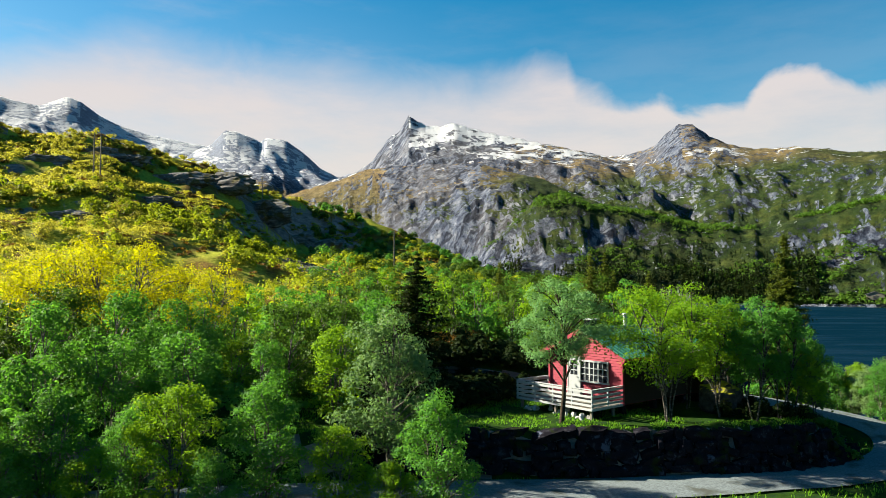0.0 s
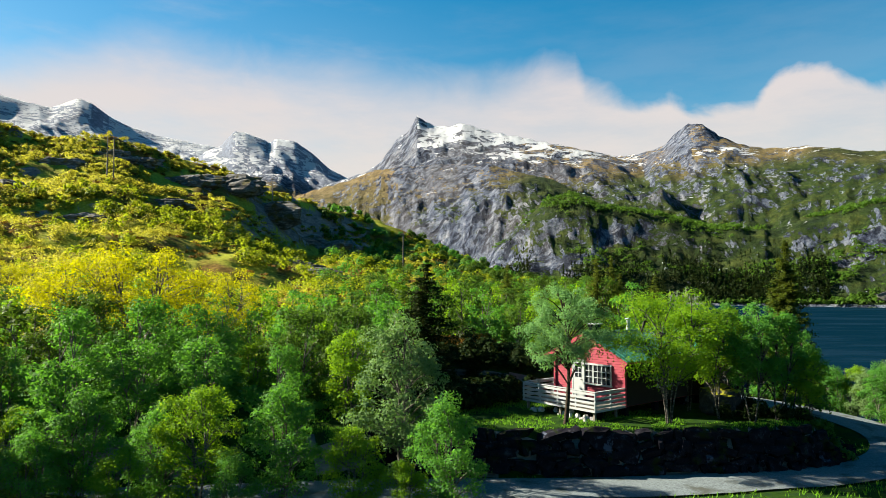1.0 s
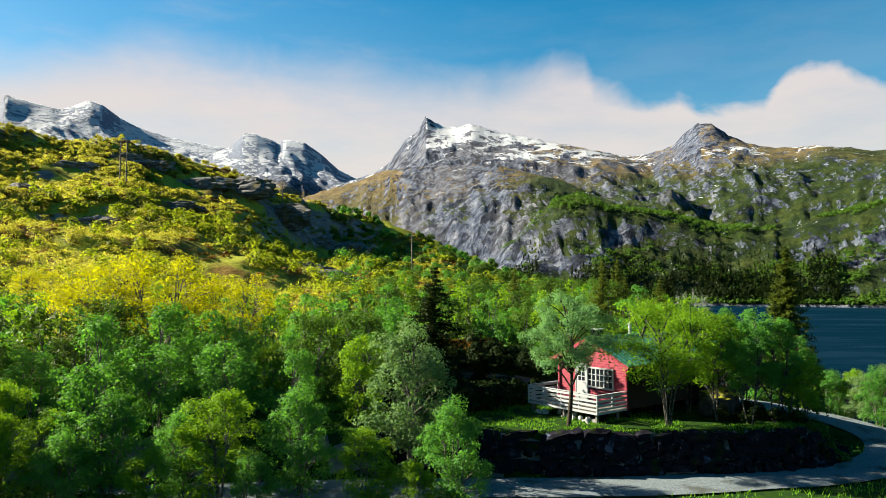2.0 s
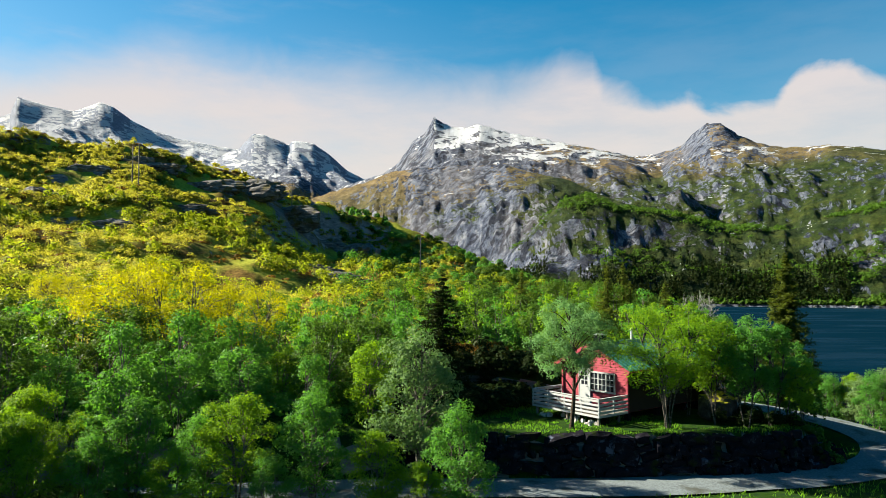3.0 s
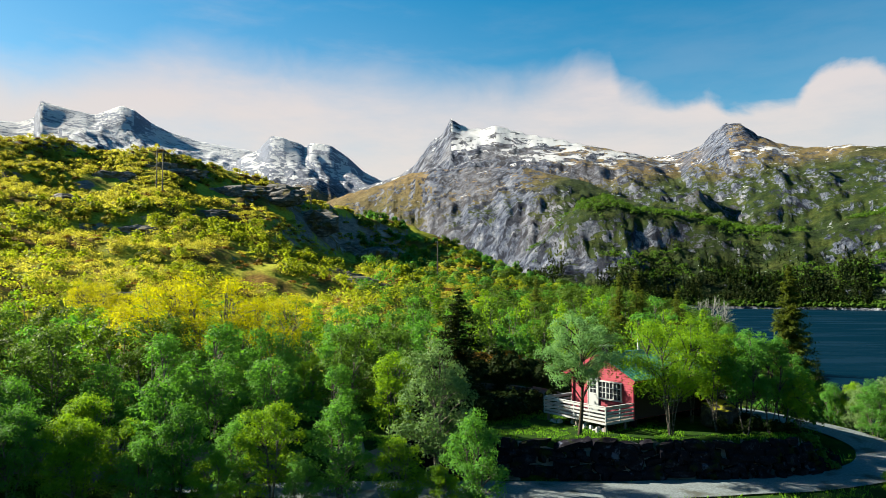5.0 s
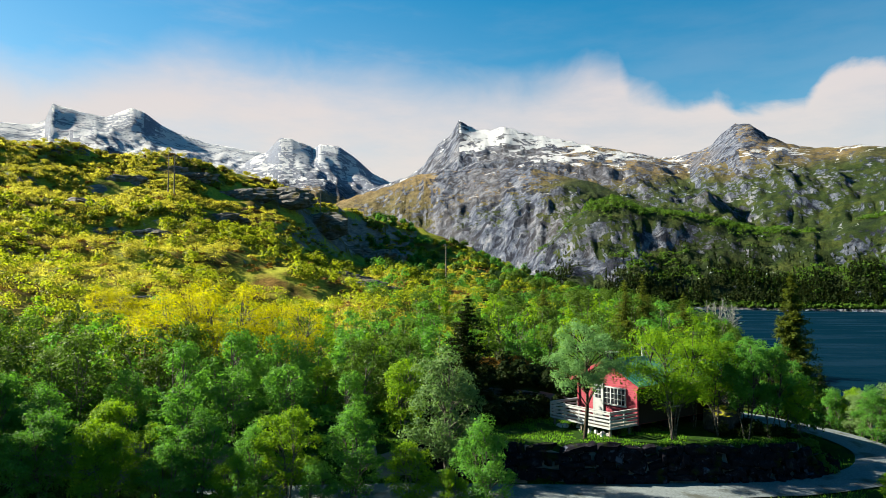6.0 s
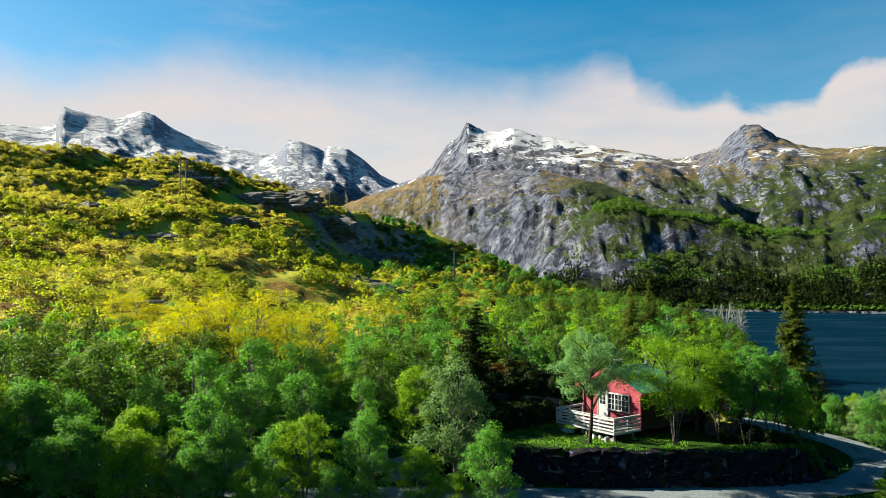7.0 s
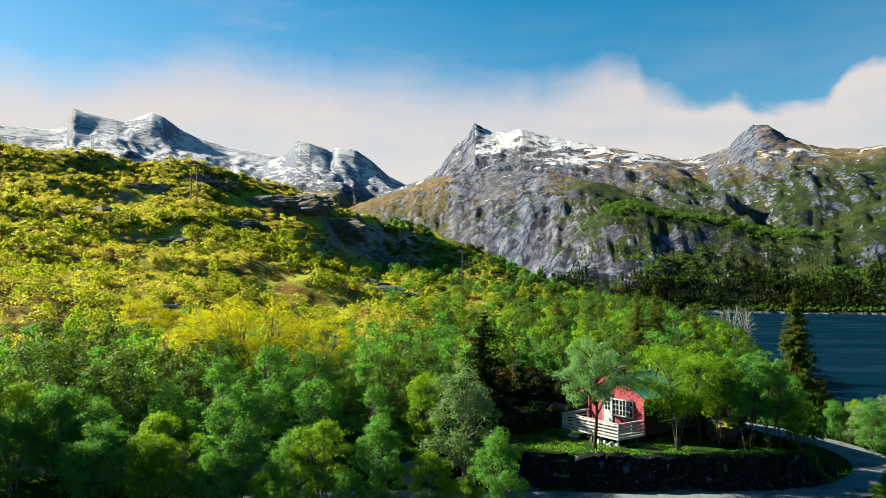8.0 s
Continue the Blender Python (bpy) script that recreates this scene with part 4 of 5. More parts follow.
for _ in range(7000):
    az, r = rng.uniform(-38.5, 37.5), math.sqrt(rng.uniform(33 ** 2, 74 ** 2))
    x, y = r * math.sin(radians(az)), r * math.cos(radians(az))
    if keep_free(x, y) or inside(np.array([x]), np.array([y]), TERRACE)[0] > -1.0 and x > 0.5:
        continue
    if -3.5 < x < 6.5 and 36 < y < 50 or 22 < az < 31 and r > 60 or x > 19 and y < 41 or x > 1.5 and y < 37 or 26 < x < 37 and 42 < y < 49:
        continue
    gap = 2.65 + 0.5 * (r > 55)
    if not clear(x, y, gap):
        continue
    spots.append((x, y))
    gold = -26 < x < -11 and 44 < y < 50
    h = rng.uniform(0.62, 1.18) * (0.66 if gold else 1) * (0.8 if x > 22 else 1) * (0.85 if r < 38 else 1)
    k = int(rng.choice(5, p=(0.38, 0.20, 0.34, 0.08, 0.0) if r < 43 else (0.30, 0.11, 0.22, 0.27, 0.10)))
    k = (0, 3, 2, 3, 0)[k] if x > 20 else k
    plant((WOOD if r < 47 else BACK)[k], x, y, rng.uniform(0, 360), h, "leafy green birch in a dense young wood", group="birches of the young wood")


# ---------------------------------------------------------------- scrub on the hill, far woods
# and on along the road
side = np.random.default_rng(19)
for _ in range(500):
    az, r = side.uniform(-47, -38.2), math.sqrt(side.uniform(38 ** 2, 74 ** 2))
    x, y = r * math.sin(radians(az)), r * math.cos(radians(az))
    if keep_free(x, y) or not clear(x, y, 2.5):
        continue
    spots.append((x, y))
    plant(BACK[int(side.integers(0, 4))], x, y, side.uniform(0, 360), side.uniform(0.7, 1.05), "leafy green birch in a dense young wood", group="birches of the young wood")

# the wood goes on behind the cabin
for _ in range(900):
    az, r = rng.uniform(-4, 23.5), math.sqrt(rng.uniform(72 ** 2, 112 ** 2))
    x, y = r * math.sin(radians(az)), r * math.cos(radians(az))
    if not clear(x, y, 4.3) or ground_z(x, y) < LAKE + 1:
        continue
    spots.append((x, y))
    k = int(rng.choice(5, p=(0.2, 0.12, 0.16, 0.27, 0.25)))
    plant(BACK[k], x, y, rng.uniform(0, 360), rng.uniform(0.8, 1.35), "leafy green birch in the valley wood", group="birches of the valley wood")


def scatter(name, count, sample, high, wide, leaves, size, leaf, label, seed, lift=0.0, loose=0.28):
    """Many bushes in one mesh; sample gives places, high and wide are ranges in metres."""
    rng = np.random.default_rng(seed)
    x, y = sample(rng, count)
    n = len(x)
    g = land(x, y)
    h, w = rng.uniform(*high, n), rng.uniform(*wide, n)
    lobes = 4
    own = np.repeat(np.arange(n), leaves)
    lobe = rng.integers(0, lobes, n * leaves)
    off = rng.normal(0, 0.27, (n, lobes, 3))[own, lobe] * np.column_stack([w, w, h * 0.45])[own]
    d = ball(rng, len(own))
    d[:, 2] = np.abs(d[:, 2]) * 1.2 - 0.25
    p = np.column_stack([x, y, g + h * 0.42 + lift])[own] + off + d * np.column_stack([w, w, h * 0.55])[own] * 0.62 * rng.uniform(0.75, 1.0, (len(own), 1))
    scale = (np.hypot(x, y) / 100)[own] if isinstance(size, str) else 1
    v, f = leaf_quads(p, d + (0, 0, 0.4), (float(size) if isinstance(size, str) else size) * scale, rng, 0.75, loose)
    return tagged(place(name, mesh_of(name, v, f, LEAF[leaf])), label, "shrubs", kind="stuff")


def bank_spots(cx, cy, rx, ry):
    def sample(rng, count):
        a, q = rng.uniform(0, 6.28, count), np.sqrt(rng.random(count))
        return cx + rx * q * np.cos(a), cy + ry * q * np.sin(a)
    return sample


def hill_spots(az0, az1, r0, r1, bare=0.56, seed=70):
    def sample(rng, count):
        az, r = np.radians(rng.uniform(az0, az1, count)), np.sqrt(rng.uniform(r0 ** 2, r1 ** 2, count))
        x, y = r * np.sin(az), r * np.cos(az)
        k = np.array(KNOLL)
        crest = np.interp(np.degrees(az), k[:, 0], k[:, 2])
        z = land(x, y)
        steep = np.hypot(land(x + 1.5, y) - z, land(x, y + 1.5) - z) / 1.5
        keep = (fbm(x / 15, y / 11, 4, seed) < bare) & (r < crest + 6) & (steep < 1.25) & (z > LAKE + 1.0)
        for ox, oy, a, *_ in OUTCROPS:
            keep &= ((x - ox) / (1.25 * a)) ** 2 + ((y - oy + 0.8 * a) / (1.6 * a)) ** 2 > 1
        return x[keep], y[keep]
    return sample


scatter("hill_scrub", 4200, hill_spots(-39, 2, 70, 320, 0.66), (0.9, 2.2), (1.0, 2.1), 84, "0.092", "scrub", "sunlit yellow-green scrub on the hill", 81, loose=0.14)
scatter("hill_birches", 900, hill_spots(-39, -2, 66, 200, 0.60), (2.2, 4.2), (1.3, 2.4), 90, "0.165", "olive", "low green birches on the hill", 82)
scatter("valley_alders", 330, hill_spots(-8, 22.4, 98, 330, 0.60, 71), (3.0, 5.6), (1.7, 3.0), 190, "0.125", "birch", "dark green alders in the valley wood", 94)
scatter("valley_birches", 420, hill_spots(-8, 22.4, 98, 330, 0.58, 77), (2.6, 5.4), (1.7, 3.0), 190, "0.125", "valley", "green birch wood behind the cabin", 83)
scatter("slope_birches", 420, hill_spots(-6, 12, 120, 330, 0.62, 76), (1.6, 3.4), (1.2, 2.2), 100, "0.14", "olive", "yellow-green birches on the hill's falling shoulder", 97)
scatter("lakeside_birches", 180, hill_spots(9, 22.4, 100, 200, 0.9, 79), (4.0, 7.0), (1.7, 3.0), 210, "0.125", "valley", "tall green birches above the lake", 89)
scatter("undergrowth", 220, bank_spots(-19, 43, 16, 9), (0.5, 1.8), (0.6, 1.2), 60, 0.13, "birch", "low green undergrowth beneath the birches", 87)
scatter("ridge_scrub", 2200, hill_spots(-39, -19, 110, 266, 0.68, 78), (0.9, 2.4), (1.0, 2.0), 70, "0.096", "scrub", "sunlit yellow-green scrub up to the ridge", 90, loose=0.14)
scatter("heath_tufts", 1700, hill_spots(-39, 6, 62, 270, 0.9, 75), (0.3, 0.9), (0.5, 1.3), 20, "0.18", "heather", "low brown heath tufts", 84)


def far_spots(az0, az1, r0, r1, limit=1.6, bare=0.6, top=160):
    def sample(rng, count):
        az, r = np.radians(rng.uniform(az0, az1, count)), np.sqrt(rng.uniform(r0 ** 2, r1 ** 2, count))
        x, y = r * np.sin(az), r * np.cos(az)
        z = land(x, y)
        steep = np.hypot(land(x + 4, y) - z, land(x, y + 4) - z) / 4
        keep = (z > LAKE + 0.3) & (steep < limit) & (fbm(x / 60, y / 60, 4, 90) < bare) & (z < top)
        return x[keep], y[keep]
    return sample


scatter("shore_woods", 700, far_spots(8, 44, 632, 644, 3, 0.9), (2, 5), (2, 4), 16, 1.0, "wood", "green bushes along the far shore", 88)
scatter("far_woods", 7000, far_spots(5, 44, 632, 880, 0.8, 0.56), (3, 7), (3, 6), 15, 0.95, "wood", "green woods on the far slope", 85)


def far_conifers():
    rng = np.random.default_rng(86)
    x, y = far_spots(6, 31, 634, 750, 2.5, 0.72, 52)(rng, 7000)
    z = land(x, y)
    few = rng.random(len(x)) < np.clip(1.25 - (z - LAKE + 60 * (fbm(x / 45, y / 45, 3, 97) - 0.5)) / 34, 0.03, 1)
    x, y, z = x[few], y[few], z[few]
    n = len(x)
    h = rng.uniform(5, 10.5, n)
    per = 18
    own = np.repeat(np.arange(n), per)
    f = rng.uniform(0, 1, n * per) ** 0.8
    a = rng.uniform(0, 6.28, n * per)
    r = h[own] * 0.17 * (1 - f) * rng.uniform(0.5, 1.0, n * per)
    p = np.column_stack([x[own] + r * np.cos(a), y[own] + r * np.sin(a), z[own] + h[own] * f])
    v, q = leaf_quads(p, np.column_stack([np.cos(a), np.sin(a), np.full(len(a), 0.7)]), 0.95, rng, 0.6)
    return tagged(place("far_conifers", mesh_of("far_conifers", v, q, LEAF["needle"])), "dark spruce forest by the far shore", "forest", kind="stuff")


far_conifers()


# ---------------------------------------------------------------- clouds
def cloud_bank():
    m = Nodes("cloud")
    x, y, z = m.sep(m.pos.outputs["Position"])
    puff = m.noise((0.0016, 0.0016, 0.0024), 8, 0.56, distort=0.4)
    wisp = m.noise((0.0006, 0.0006, 0.0022), 7, 0.6)
    # height of the bank along the ring
    heights = ((-2380, 1180), (-2040, 1340), (-1750, 1410), (-950, 1410), (-505, 1400), (-110, 1320), (320, 1310), (566, 1320), (774, 1390), (960, 1330), (1022, 1210),
               (1320, 1100), (1490, 1165), (1590, 1070), (1915, 1015), (2020, 1160), (2117, 1207), (2254, 1180), (2400, 1080))
    along = m.math("DIVIDE", m.math("ADD", x, 2600.0), 5200.0)
    tops = m.ramp(along, *[((q + 2600) / 5200, (v / 2000, v / 2000, v / 2000)) for q, v in heights])
    edge = m.math("SUBTRACT", m.math("ADD", m.math("MULTIPLY", tops, 2000.0), m.math("MULTIPLY", m.math("SUBTRACT", puff, 0.5), 380.0)), z)
    soft = m.span(x, -800.0, 2000.0, 330.0, 60.0)
    body = m.math("MULTIPLY", m.span(m.math("DIVIDE", edge, soft), -0.8, 1.0), m.span(wisp, 0.30, 0.60, 0.72, 0.98))
    veil = m.math("MULTIPLY", m.span(wisp, 0.38, 0.68, 0.10, 0.46), m.math("MULTIPLY", m.span(x, 900.0, -900.0, 0.25, 1.0), m.span(z, 2200.0, 1300.0)))
    f = m.math("MAXIMUM", body, veil)
    e = m.n.new("ShaderNodeEmission")
    m.l.new(m.mix(m.span(z, 500.0, 1700.0), (0.95, 0.94, 1.0), (0.90, 0.86, 1.0)), e.inputs[0])
    e.inputs[1].default_value = 0.165
    t = m.n.new("ShaderNodeBsdfTransparent")
    mix = m.n.new("ShaderNodeMixShader")
    m.l.new(f, mix.inputs[0]), m.l.new(t.outputs[0], mix.inputs[1]), m.l.new(e.outputs[0], mix.inputs[2])
    m.l.new(mix.outputs[0], m.out.inputs[0])
    a = np.radians(np.linspace(-75, 75, 91))
    zz = np.linspace(-100, 2300, 9)
    v = np.array([(4300 * math.sin(q), 4300 * math.cos(q), h) for h in zz for q in a])
    n = len(a)
    fs = [(i * n + j, i * n + j + 1, (i + 1) * n + j + 1, (i + 1) * n + j) for i in range(len(zz) - 1) for j in range(n - 1)]
    tagged(place("backdrop", mesh_of("backdrop", v, fs, m.mat, True)), "bank of white cloud above the mountains", "clouds", kind="structure")


cloud_bank()


# ---------------------------------------------------------------- power poles
def pole(x, y, high, twin, turn, label):
    base = ground_z(x, y)
    root = turned(new("power_pole"), x, y, base, turn)
    tagged(root, label, "power pole", "power poles on the hill")
    for dx in ((-0.8, 0.8) if twin else (0.0,)):
        k = np.linspace(-0.3, high, 6)
        v, f = tube(np.column_stack([np.full(6, dx), np.zeros(6), k]), np.linspace(0.19, 0.13, 6), 8)
        place("post", mesh_of("post", v, f, GREYWOOD, True), root)
    span = 3.6 if twin else 1.6
    part("crossarm", boxes(((0, 0, high - 0.6), (span, 0.14, 0.16)), bevel=0.02), GREYWOOD, root)
    for dx in (-span / 2 + 0.2, 0, span / 2 - 0.2):
        v, f = tube([(dx, 0, high - 0.52), (dx, 0, high - 0.4), (dx, 0, high - 0.2)], [0.05, 0.09, 0.05], 8)
        place("insulator", mesh_of("insulator", v, f, PLAIN_DARK, True), root)


pole(-83.8, 189.3, 12.3, True, 30, "weathered wooden twin power pole on the heath hill")
pole(-54.9, 256.0, 11.5, False, 30, "weathered wooden power pole on the hill's shoulder")
pole(-28.0, 350.0, 11.5, True, 30, "distant wooden twin power pole on the ridge")
pole(-5.4, 201.0, 12.5, False, 30, "tall grey wooden power pole above the wood")


# ---------------------------------------------------------------- the stone wall of the terrace
def stone_mesh(seed):
    rng = np.random.default_rng(seed)
    bm = bmesh.new()
    bmesh.ops.create_cube(bm, size=1)
    bmesh.ops.subdivide_edges(bm, edges=bm.edges[:], cuts=1, use_grid_fill=True)
    for v in bm.verts:
        k = v.co.length
        v.co *= (0.62 / k) ** 0.45
        v.co += Vector(rng.normal(0, 0.085, 3))
    me = bpy.data.meshes.new("stone")
    bm.to_mesh(me), bm.free()
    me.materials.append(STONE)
    return me


STONES = [stone_mesh(s) for s in range(9)]
PALE = Nodes("pale_stone")
PALE = PALE.done(PALE.ramp(PALE.noise(6.0, 5), (0.35, (0.20, 0.20, 0.20)), (0.65, (0.42, 0.41, 0.40))), 0.9)
LOOSE = [stone_mesh(s) for s in range(20, 24)]
for me in LOOSE:
    me.materials[0] = PALE
retaining = tagged(new("retaining_wall"), "dark dry-stone retaining wall of rough grey blocks", "wall", kind="structure")
edge = bezierish([(x, y, 0) for x, y in ((-3, 36.3),) + TERRACE[1:8]], 0.25)
rng = np.random.default_rng(5)
far_along = np.concatenate([[0], np.cumsum(np.linalg.norm(np.diff(edge, axis=0), axis=1))])
count = 0
for row in range(5):
    at = rng.uniform(0, 0.3)
    while at < far_along[-1] - 0.5 and count < 300:
        w = rng.choice((0.35, 0.55, 0.8, 1.15)) * rng.uniform(0.8, 1.2)
        i = int(np.searchsorted(far_along, at + w / 2))
        i = min(max(i, 1), len(edge) - 2)
        p, t = Vector(edge[i]), (Vector(edge[i + 1]) - Vector(edge[i - 1])).normalized()
        out = Vector((t.y, -t.x, 0))
        q = p + out * (0.62 - 0.11 * row + rng.uniform(-0.14, 0.14))
        lip = -1.75 * float(smooth(q.x, 18.9, 21.6))
        if row and -1.72 + row * 0.37 > lip - 0.2:
            at += w
            continue
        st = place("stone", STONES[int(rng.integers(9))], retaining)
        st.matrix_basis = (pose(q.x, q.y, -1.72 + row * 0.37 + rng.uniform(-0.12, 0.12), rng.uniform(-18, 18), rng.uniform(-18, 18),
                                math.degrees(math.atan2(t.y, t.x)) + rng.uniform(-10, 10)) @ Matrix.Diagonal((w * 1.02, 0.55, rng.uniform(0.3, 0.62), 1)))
        at += w + rng.uniform(0.0, 0.12)
        count += 1


# ---------------------------------------------------------------- grass and low growth
def blades(name, x, y, high, leaf, label, seed, slim=0.2):
    rng = np.random.default_rng(seed)
    g = land(x, y)
    n = len(x)
    a = rng.uniform(0, 6.28, n)
    h = high * rng.uniform(0.5, 1.3, n)
    u = np.column_stack([np.cos(a), np.sin(a), np.zeros(n)]) * (h * slim)[:, None]
    tip = np.column_stack([rng.normal(0, 0.35, n) * h, rng.normal(0, 0.35, n) * h, h])
    base = np.column_stack([x, y, g - 0.02])
    v = np.stack([base - u * 0.7, base + u * 0.7, base + tip * 0.6 + u, base + tip], 1).reshape(-1, 3)
    return tagged(place(name, mesh_of(name, v, np.arange(4 * n).reshape(-1, 4), LEAF[leaf])), label, "grass", kind="stuff")


rng = np.random.default_rng(15)
x, y = rng.uniform(-8, 22, 60000), rng.uniform(35.8, 47, 60000)
edge_in = inside(x, y, TERRACE)
ok = (edge_in > -0.1) & (fbm(x / 1.3, y / 1.3, 3, 60) > 0.42) & ((x < 13) | (edge_in < 0.9))
blades("lawn_grass", x[ok][:22000], y[ok][:22000], 0.11, "grass", "sunlit green lawn round the cabin", 16)
x, y = rng.uniform(-30, 45, 40000), rng.uniform(24, 50, 40000)
d = np.minimum(near_line(x, y, ROAD_LINE)[0], near_line(x, y, BRANCH_LINE)[0])
ok = (d > ROAD_HALF - 0.1) & (d < ROAD_HALF + 2.2) & (inside(x, y, TERRACE) < -0.8) & (fbm(x / 1.5, y / 1.5, 3, 61) > 0.42)
blades("verge_grass", x[ok], y[ok], 0.17, "grass", "green grass verge along the gravel road", 17)


# the next two are invented near-black growth that stands in for shade
scatter("juniper_bank", 90, bank_spots(0.6, 45.0, 4.4, 4.6), (0.8, 2.0), (0.6, 1.2), 300, 0.10, "needle", "near-black bushes standing in for the shade behind the deck", 91)
scatter("bank_juniper", 70, bank_spots(4.3, 46.8, 3.4, 3.4), (0.7, 1.7), (0.6, 1.1), 260, 0.10, "needle", "near-black bushes standing in for shade on the bank beside the deck", 93)
scatter("heather", 60, bank_spots(3.2, 51.0, 4.4, 2.0), (0.4, 0.9), (0.6, 1.1), 160, 0.09, "heather", "orange-brown heather on top of the bank", 92)
# extra spruces, added only to deepen the dark behind the deck
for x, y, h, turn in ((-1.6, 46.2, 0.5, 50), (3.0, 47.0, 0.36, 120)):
    plant(DARK, x, y, turn, h, "dark spruce added to darken the bank behind the deck", name="spruce", group="spruces of the bank")
DEAD = tree_meshes("bare_tree", 95, 7.5, 2.0, 0.25, 4, 46, 120, 0.10, "silver", GREY_BARK, 0.22, 0.075, 0.2, 0.5)
for x, y, h, turn in ((55.5, 154.0, 1.1, 0), (57.2, 153.0, 1.25, 90), (59.0, 152.0, 1.15, 200), (60.6, 154.5, 1.25, 310), (62.0, 152.0, 1.0, 150)):
    plant(DEAD, x, y, turn, h, "bare pale grey tree by the lake", group="bare trees by the lake")


def boathouse():
    a = radians(34.4)
    x, y = 640 * math.sin(a), 640 * math.cos(a)
    hut = turned(new("boathouse"), x, y, max(ground_z(x, y), LAKE + 0.5), -30)
    tagged(hut, "small grey boathouse on the far shore", "boathouse")
    part("wall", prism([(-6, -1), (6, -1), (6, 3.2), (0, 5.4), (-6, 3.2)], "y", -4, 4), GREYWOOD, hut)
    for s in (-1, 1):
        part("roof", boxes(((s * 3.2, 0, 4.45), (7.2, 9, 0.25), (0, s * 20, 0))), PLAIN_DARK, hut)
    part("door", boxes(((0, -4.05, 0.8), (3, 0.1, 2.8))), PLAIN_DARK, hut)


boathouse()


# ---------------------------------------------------------------- bare rock on the hill
def outcrop(x, y, size, turn, seed, label):
    bm = bmesh.new()
    bmesh.ops.create_icosphere(bm, subdivisions=4, radius=1.0)
    for v in bm.verts:
        p = v.co * 1.3 + Vector((seed * 3.1, 0, 0))
        k = 1 + 0.5 * noise.fractal(p, 0.9, 2.0, 5) + 0.18 * abs(noise.noise(p * Vector((2, 2, 3))))
        v.co *= k
        v.co.z = round(v.co.z * 3.5 + 0.5 * noise.noise(p * 2)) / 3.5 * 0.2 + v.co.z * 0.8
    me = bpy.data.meshes.new("rock_outcrop")
    bm.to_mesh(me), bm.free()
    me.materials.append(CRAG)
    ob = place("rock_outcrop", me)
    ob.matrix_basis = pose(x, y, ground_z(x, y) - size[2] * 0.25, 0, 0, turn) @ Matrix.Diagonal((*size, 1))
    return tagged(ob, label, "rock", "bare rocks on the hill")


CRAG = Nodes("crag")
f = CRAG.noise((0.34, 0.34, 1.5), 8, 0.7, distort=0.8)
g = CRAG.noise(0.35, 4)
col = CRAG.ramp(f, (0.34, (0.0204, 0.0204, 0.0231)), (0.5, (0.0816, 0.0816, 0.085)), (0.66, (0.19, 0.187, 0.184)))
col = CRAG.mix(CRAG.span(g, 0.52, 0.64), col, (0.068, 0.0578, 0.0204))
CRAG = CRAG.done(col, 0.92, CRAG.bump(f, 0.9, 0.35), spec=0.15)
for i, (x, y, a, b, c, turn) in enumerate(OUTCROPS):
    outcrop(x, y, (a * 1.35, b * 1.4, c * 1.15), turn, i, "bare grey rock slab among the hill's heath")


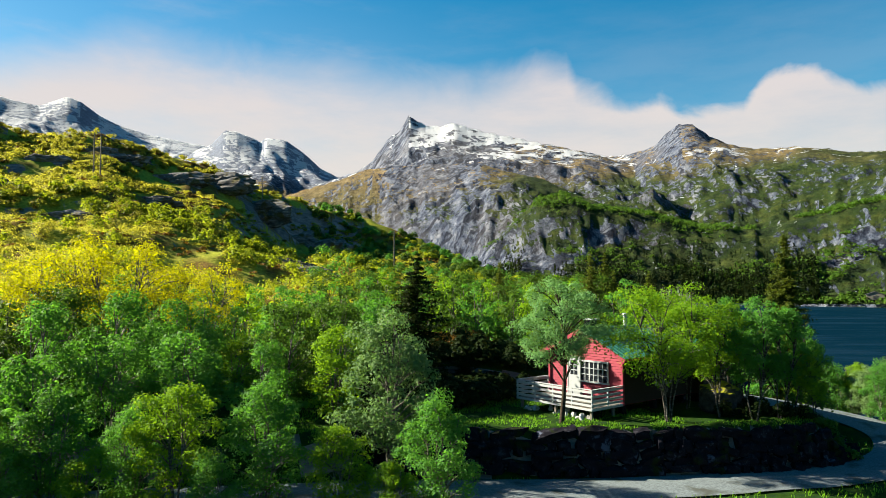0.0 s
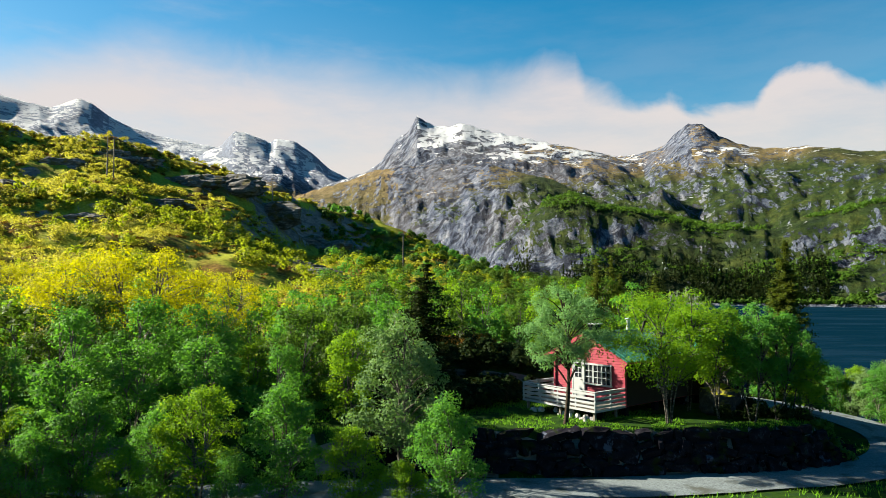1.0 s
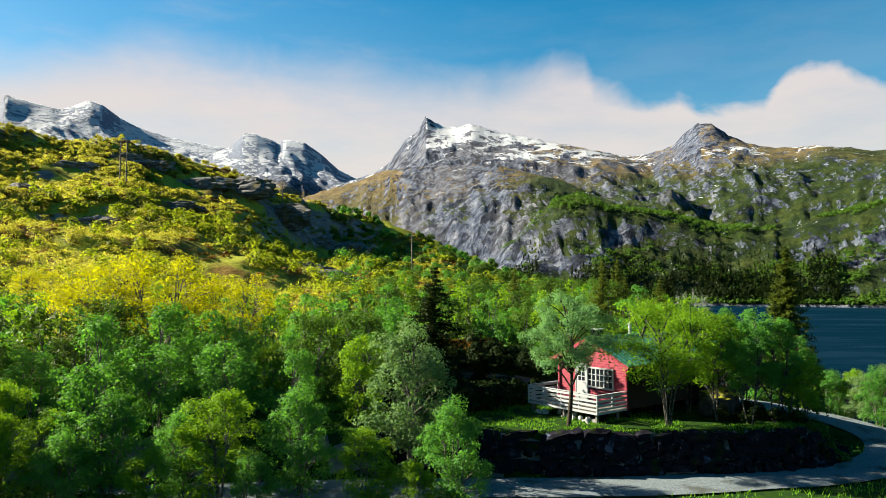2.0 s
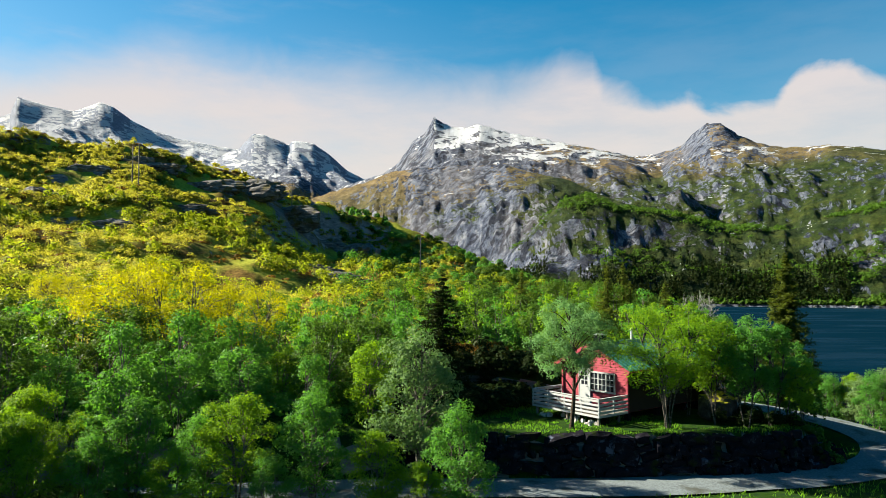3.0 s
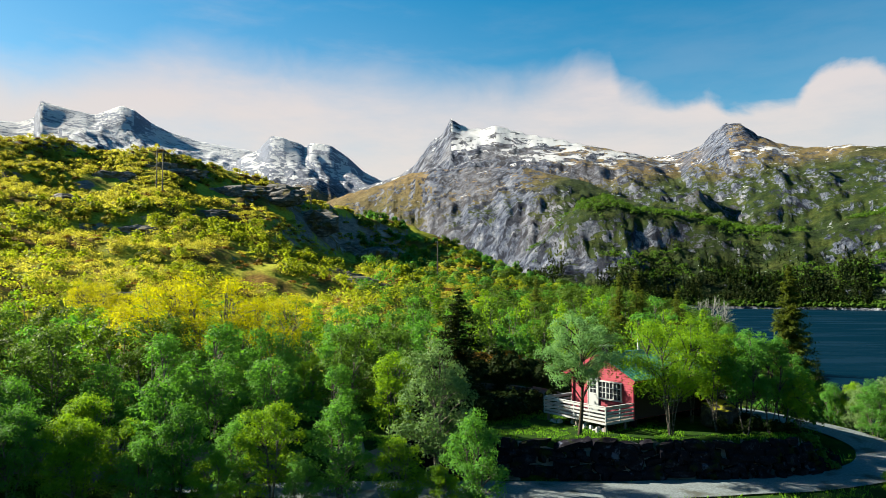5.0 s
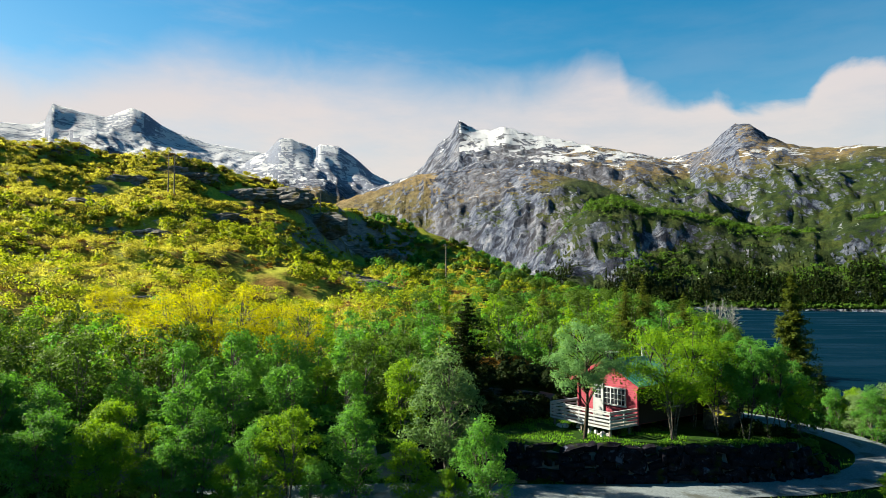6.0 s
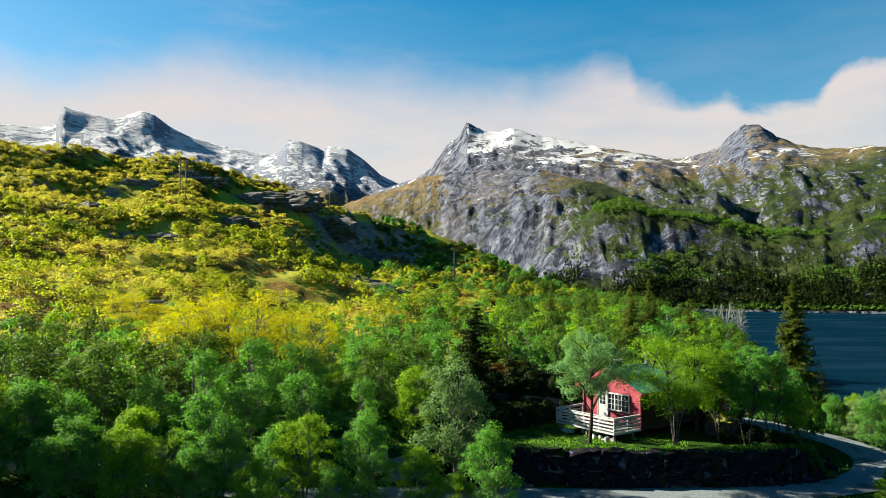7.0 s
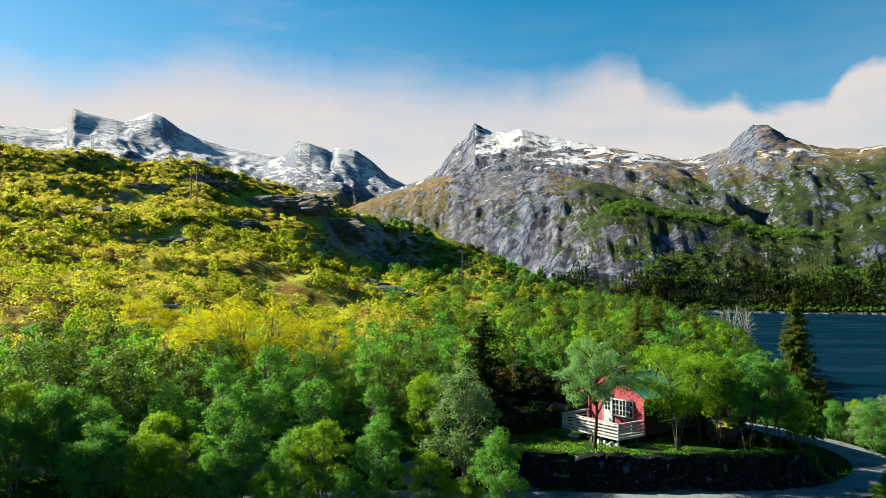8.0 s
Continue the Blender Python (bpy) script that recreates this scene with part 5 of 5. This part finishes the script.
# ---------------------------------------------------------------- boulder and low growth beneath the terrace birches
def mossy_boulder(x, y, size, seed):
    m = Nodes("mossy_stone")
    f = m.noise(2.2, 7, 0.7)
    nz = m.sep(m.pos.outputs["True Normal"])[2]
    col = m.ramp(f, (0.35, (0.012, 0.012, 0.014)), (0.55, (0.035, 0.035, 0.038)), (0.7, (0.085, 0.085, 0.09)))
    moss = m.math("ADD", nz, m.math("MULTIPLY", m.math("SUBTRACT", f, 0.5), 1.2))
    col = m.mix(m.span(moss, 0.62, 0.80), col, (0.16, 0.16, 0.014))
    mat = m.done(col, 0.95, m.bump(f, 0.8, 0.06), spec=0.1)
    bm = bmesh.new()
    bmesh.ops.create_icosphere(bm, subdivisions=4, radius=1.0)
    for v in bm.verts:
        p = v.co * 1.1 + Vector((seed, 0, 0))
        v.co *= 1 + 0.32 * noise.fractal(p, 1.0, 2.0, 5)
        v.co = Vector([math.copysign(abs(c) ** 0.75, c) for c in v.co])
    me = bpy.data.meshes.new("boulder")
    bm.to_mesh(me), bm.free()
    me.materials.append(mat)
    ob = place("boulder", me)
    ob.matrix_basis = pose(x, y, ground_z(x, y) + size[2] * 0.7, 0, 0, 20) @ Matrix.Diagonal((*size, 1))
    return tagged(ob, "big dark boulder with yellow moss on its top", "boulder")


mossy_boulder(15.75, 39.8, (1.05, 0.95, 0.85), 4.0)
# near-black shrubs added to deepen the tree shade on the lawn
scatter("terrace_shrubs", 34, bank_spots(17.6, 39.0, 2.9, 1.7), (0.4, 1.0), (0.35, 0.75), 170, 0.075, "needle", "low dark shrubs added to darken the lawn beneath the terrace birches", 101)
scatter("corner_shrubs", 10, bank_spots(20.2, 38.0, 0.9, 0.9), (0.5, 1.2), (0.4, 0.7), 190, 0.07, "wood", "green shrubs at the terrace's corner", 102)


# ---------------------------------------------------------------- loose things by the deck
heap = turned(new("plank_pile"), 3.2, 45.6, ground_z(3.2, 45.6), 12)
tagged(heap, "few weathered planks lying on the bank behind the deck", "planks")
for i, (dy, dz, turn) in enumerate(((0, 0.05, 0), (0.22, 0.06, 4), (0.1, 0.12, -5), (0.45, 0.05, 9))):
    part("plank", boxes(((0, dy, dz), (2.6 - 0.2 * i, 0.15, 0.05), turn), bevel=0.005), GREYWOOD, heap)
rng = np.random.default_rng(77)
for i in range(22):
    t = rng.uniform(0, 1)
    local = pose(10.53, 39.30, 0, 0, 0, CABIN_TURN) @ Vector((-2.3 + rng.uniform(-0.35, 0.7), 0.1 + 4.8 * t, 0))
    k = rng.uniform(0.10, 0.26)
    st = place("loose_stone", LOOSE[i % 4])
    st.matrix_basis = pose(local.x, local.y, ground_z(local.x, local.y) + k * 0.2, *rng.uniform(0, 360, 3)) @ Matrix.Diagonal((k * 1.4, k, k * 0.8, 1))
    tagged(st, "pale loose field stone under the deck's edge", "stone", "loose stones under the deck")
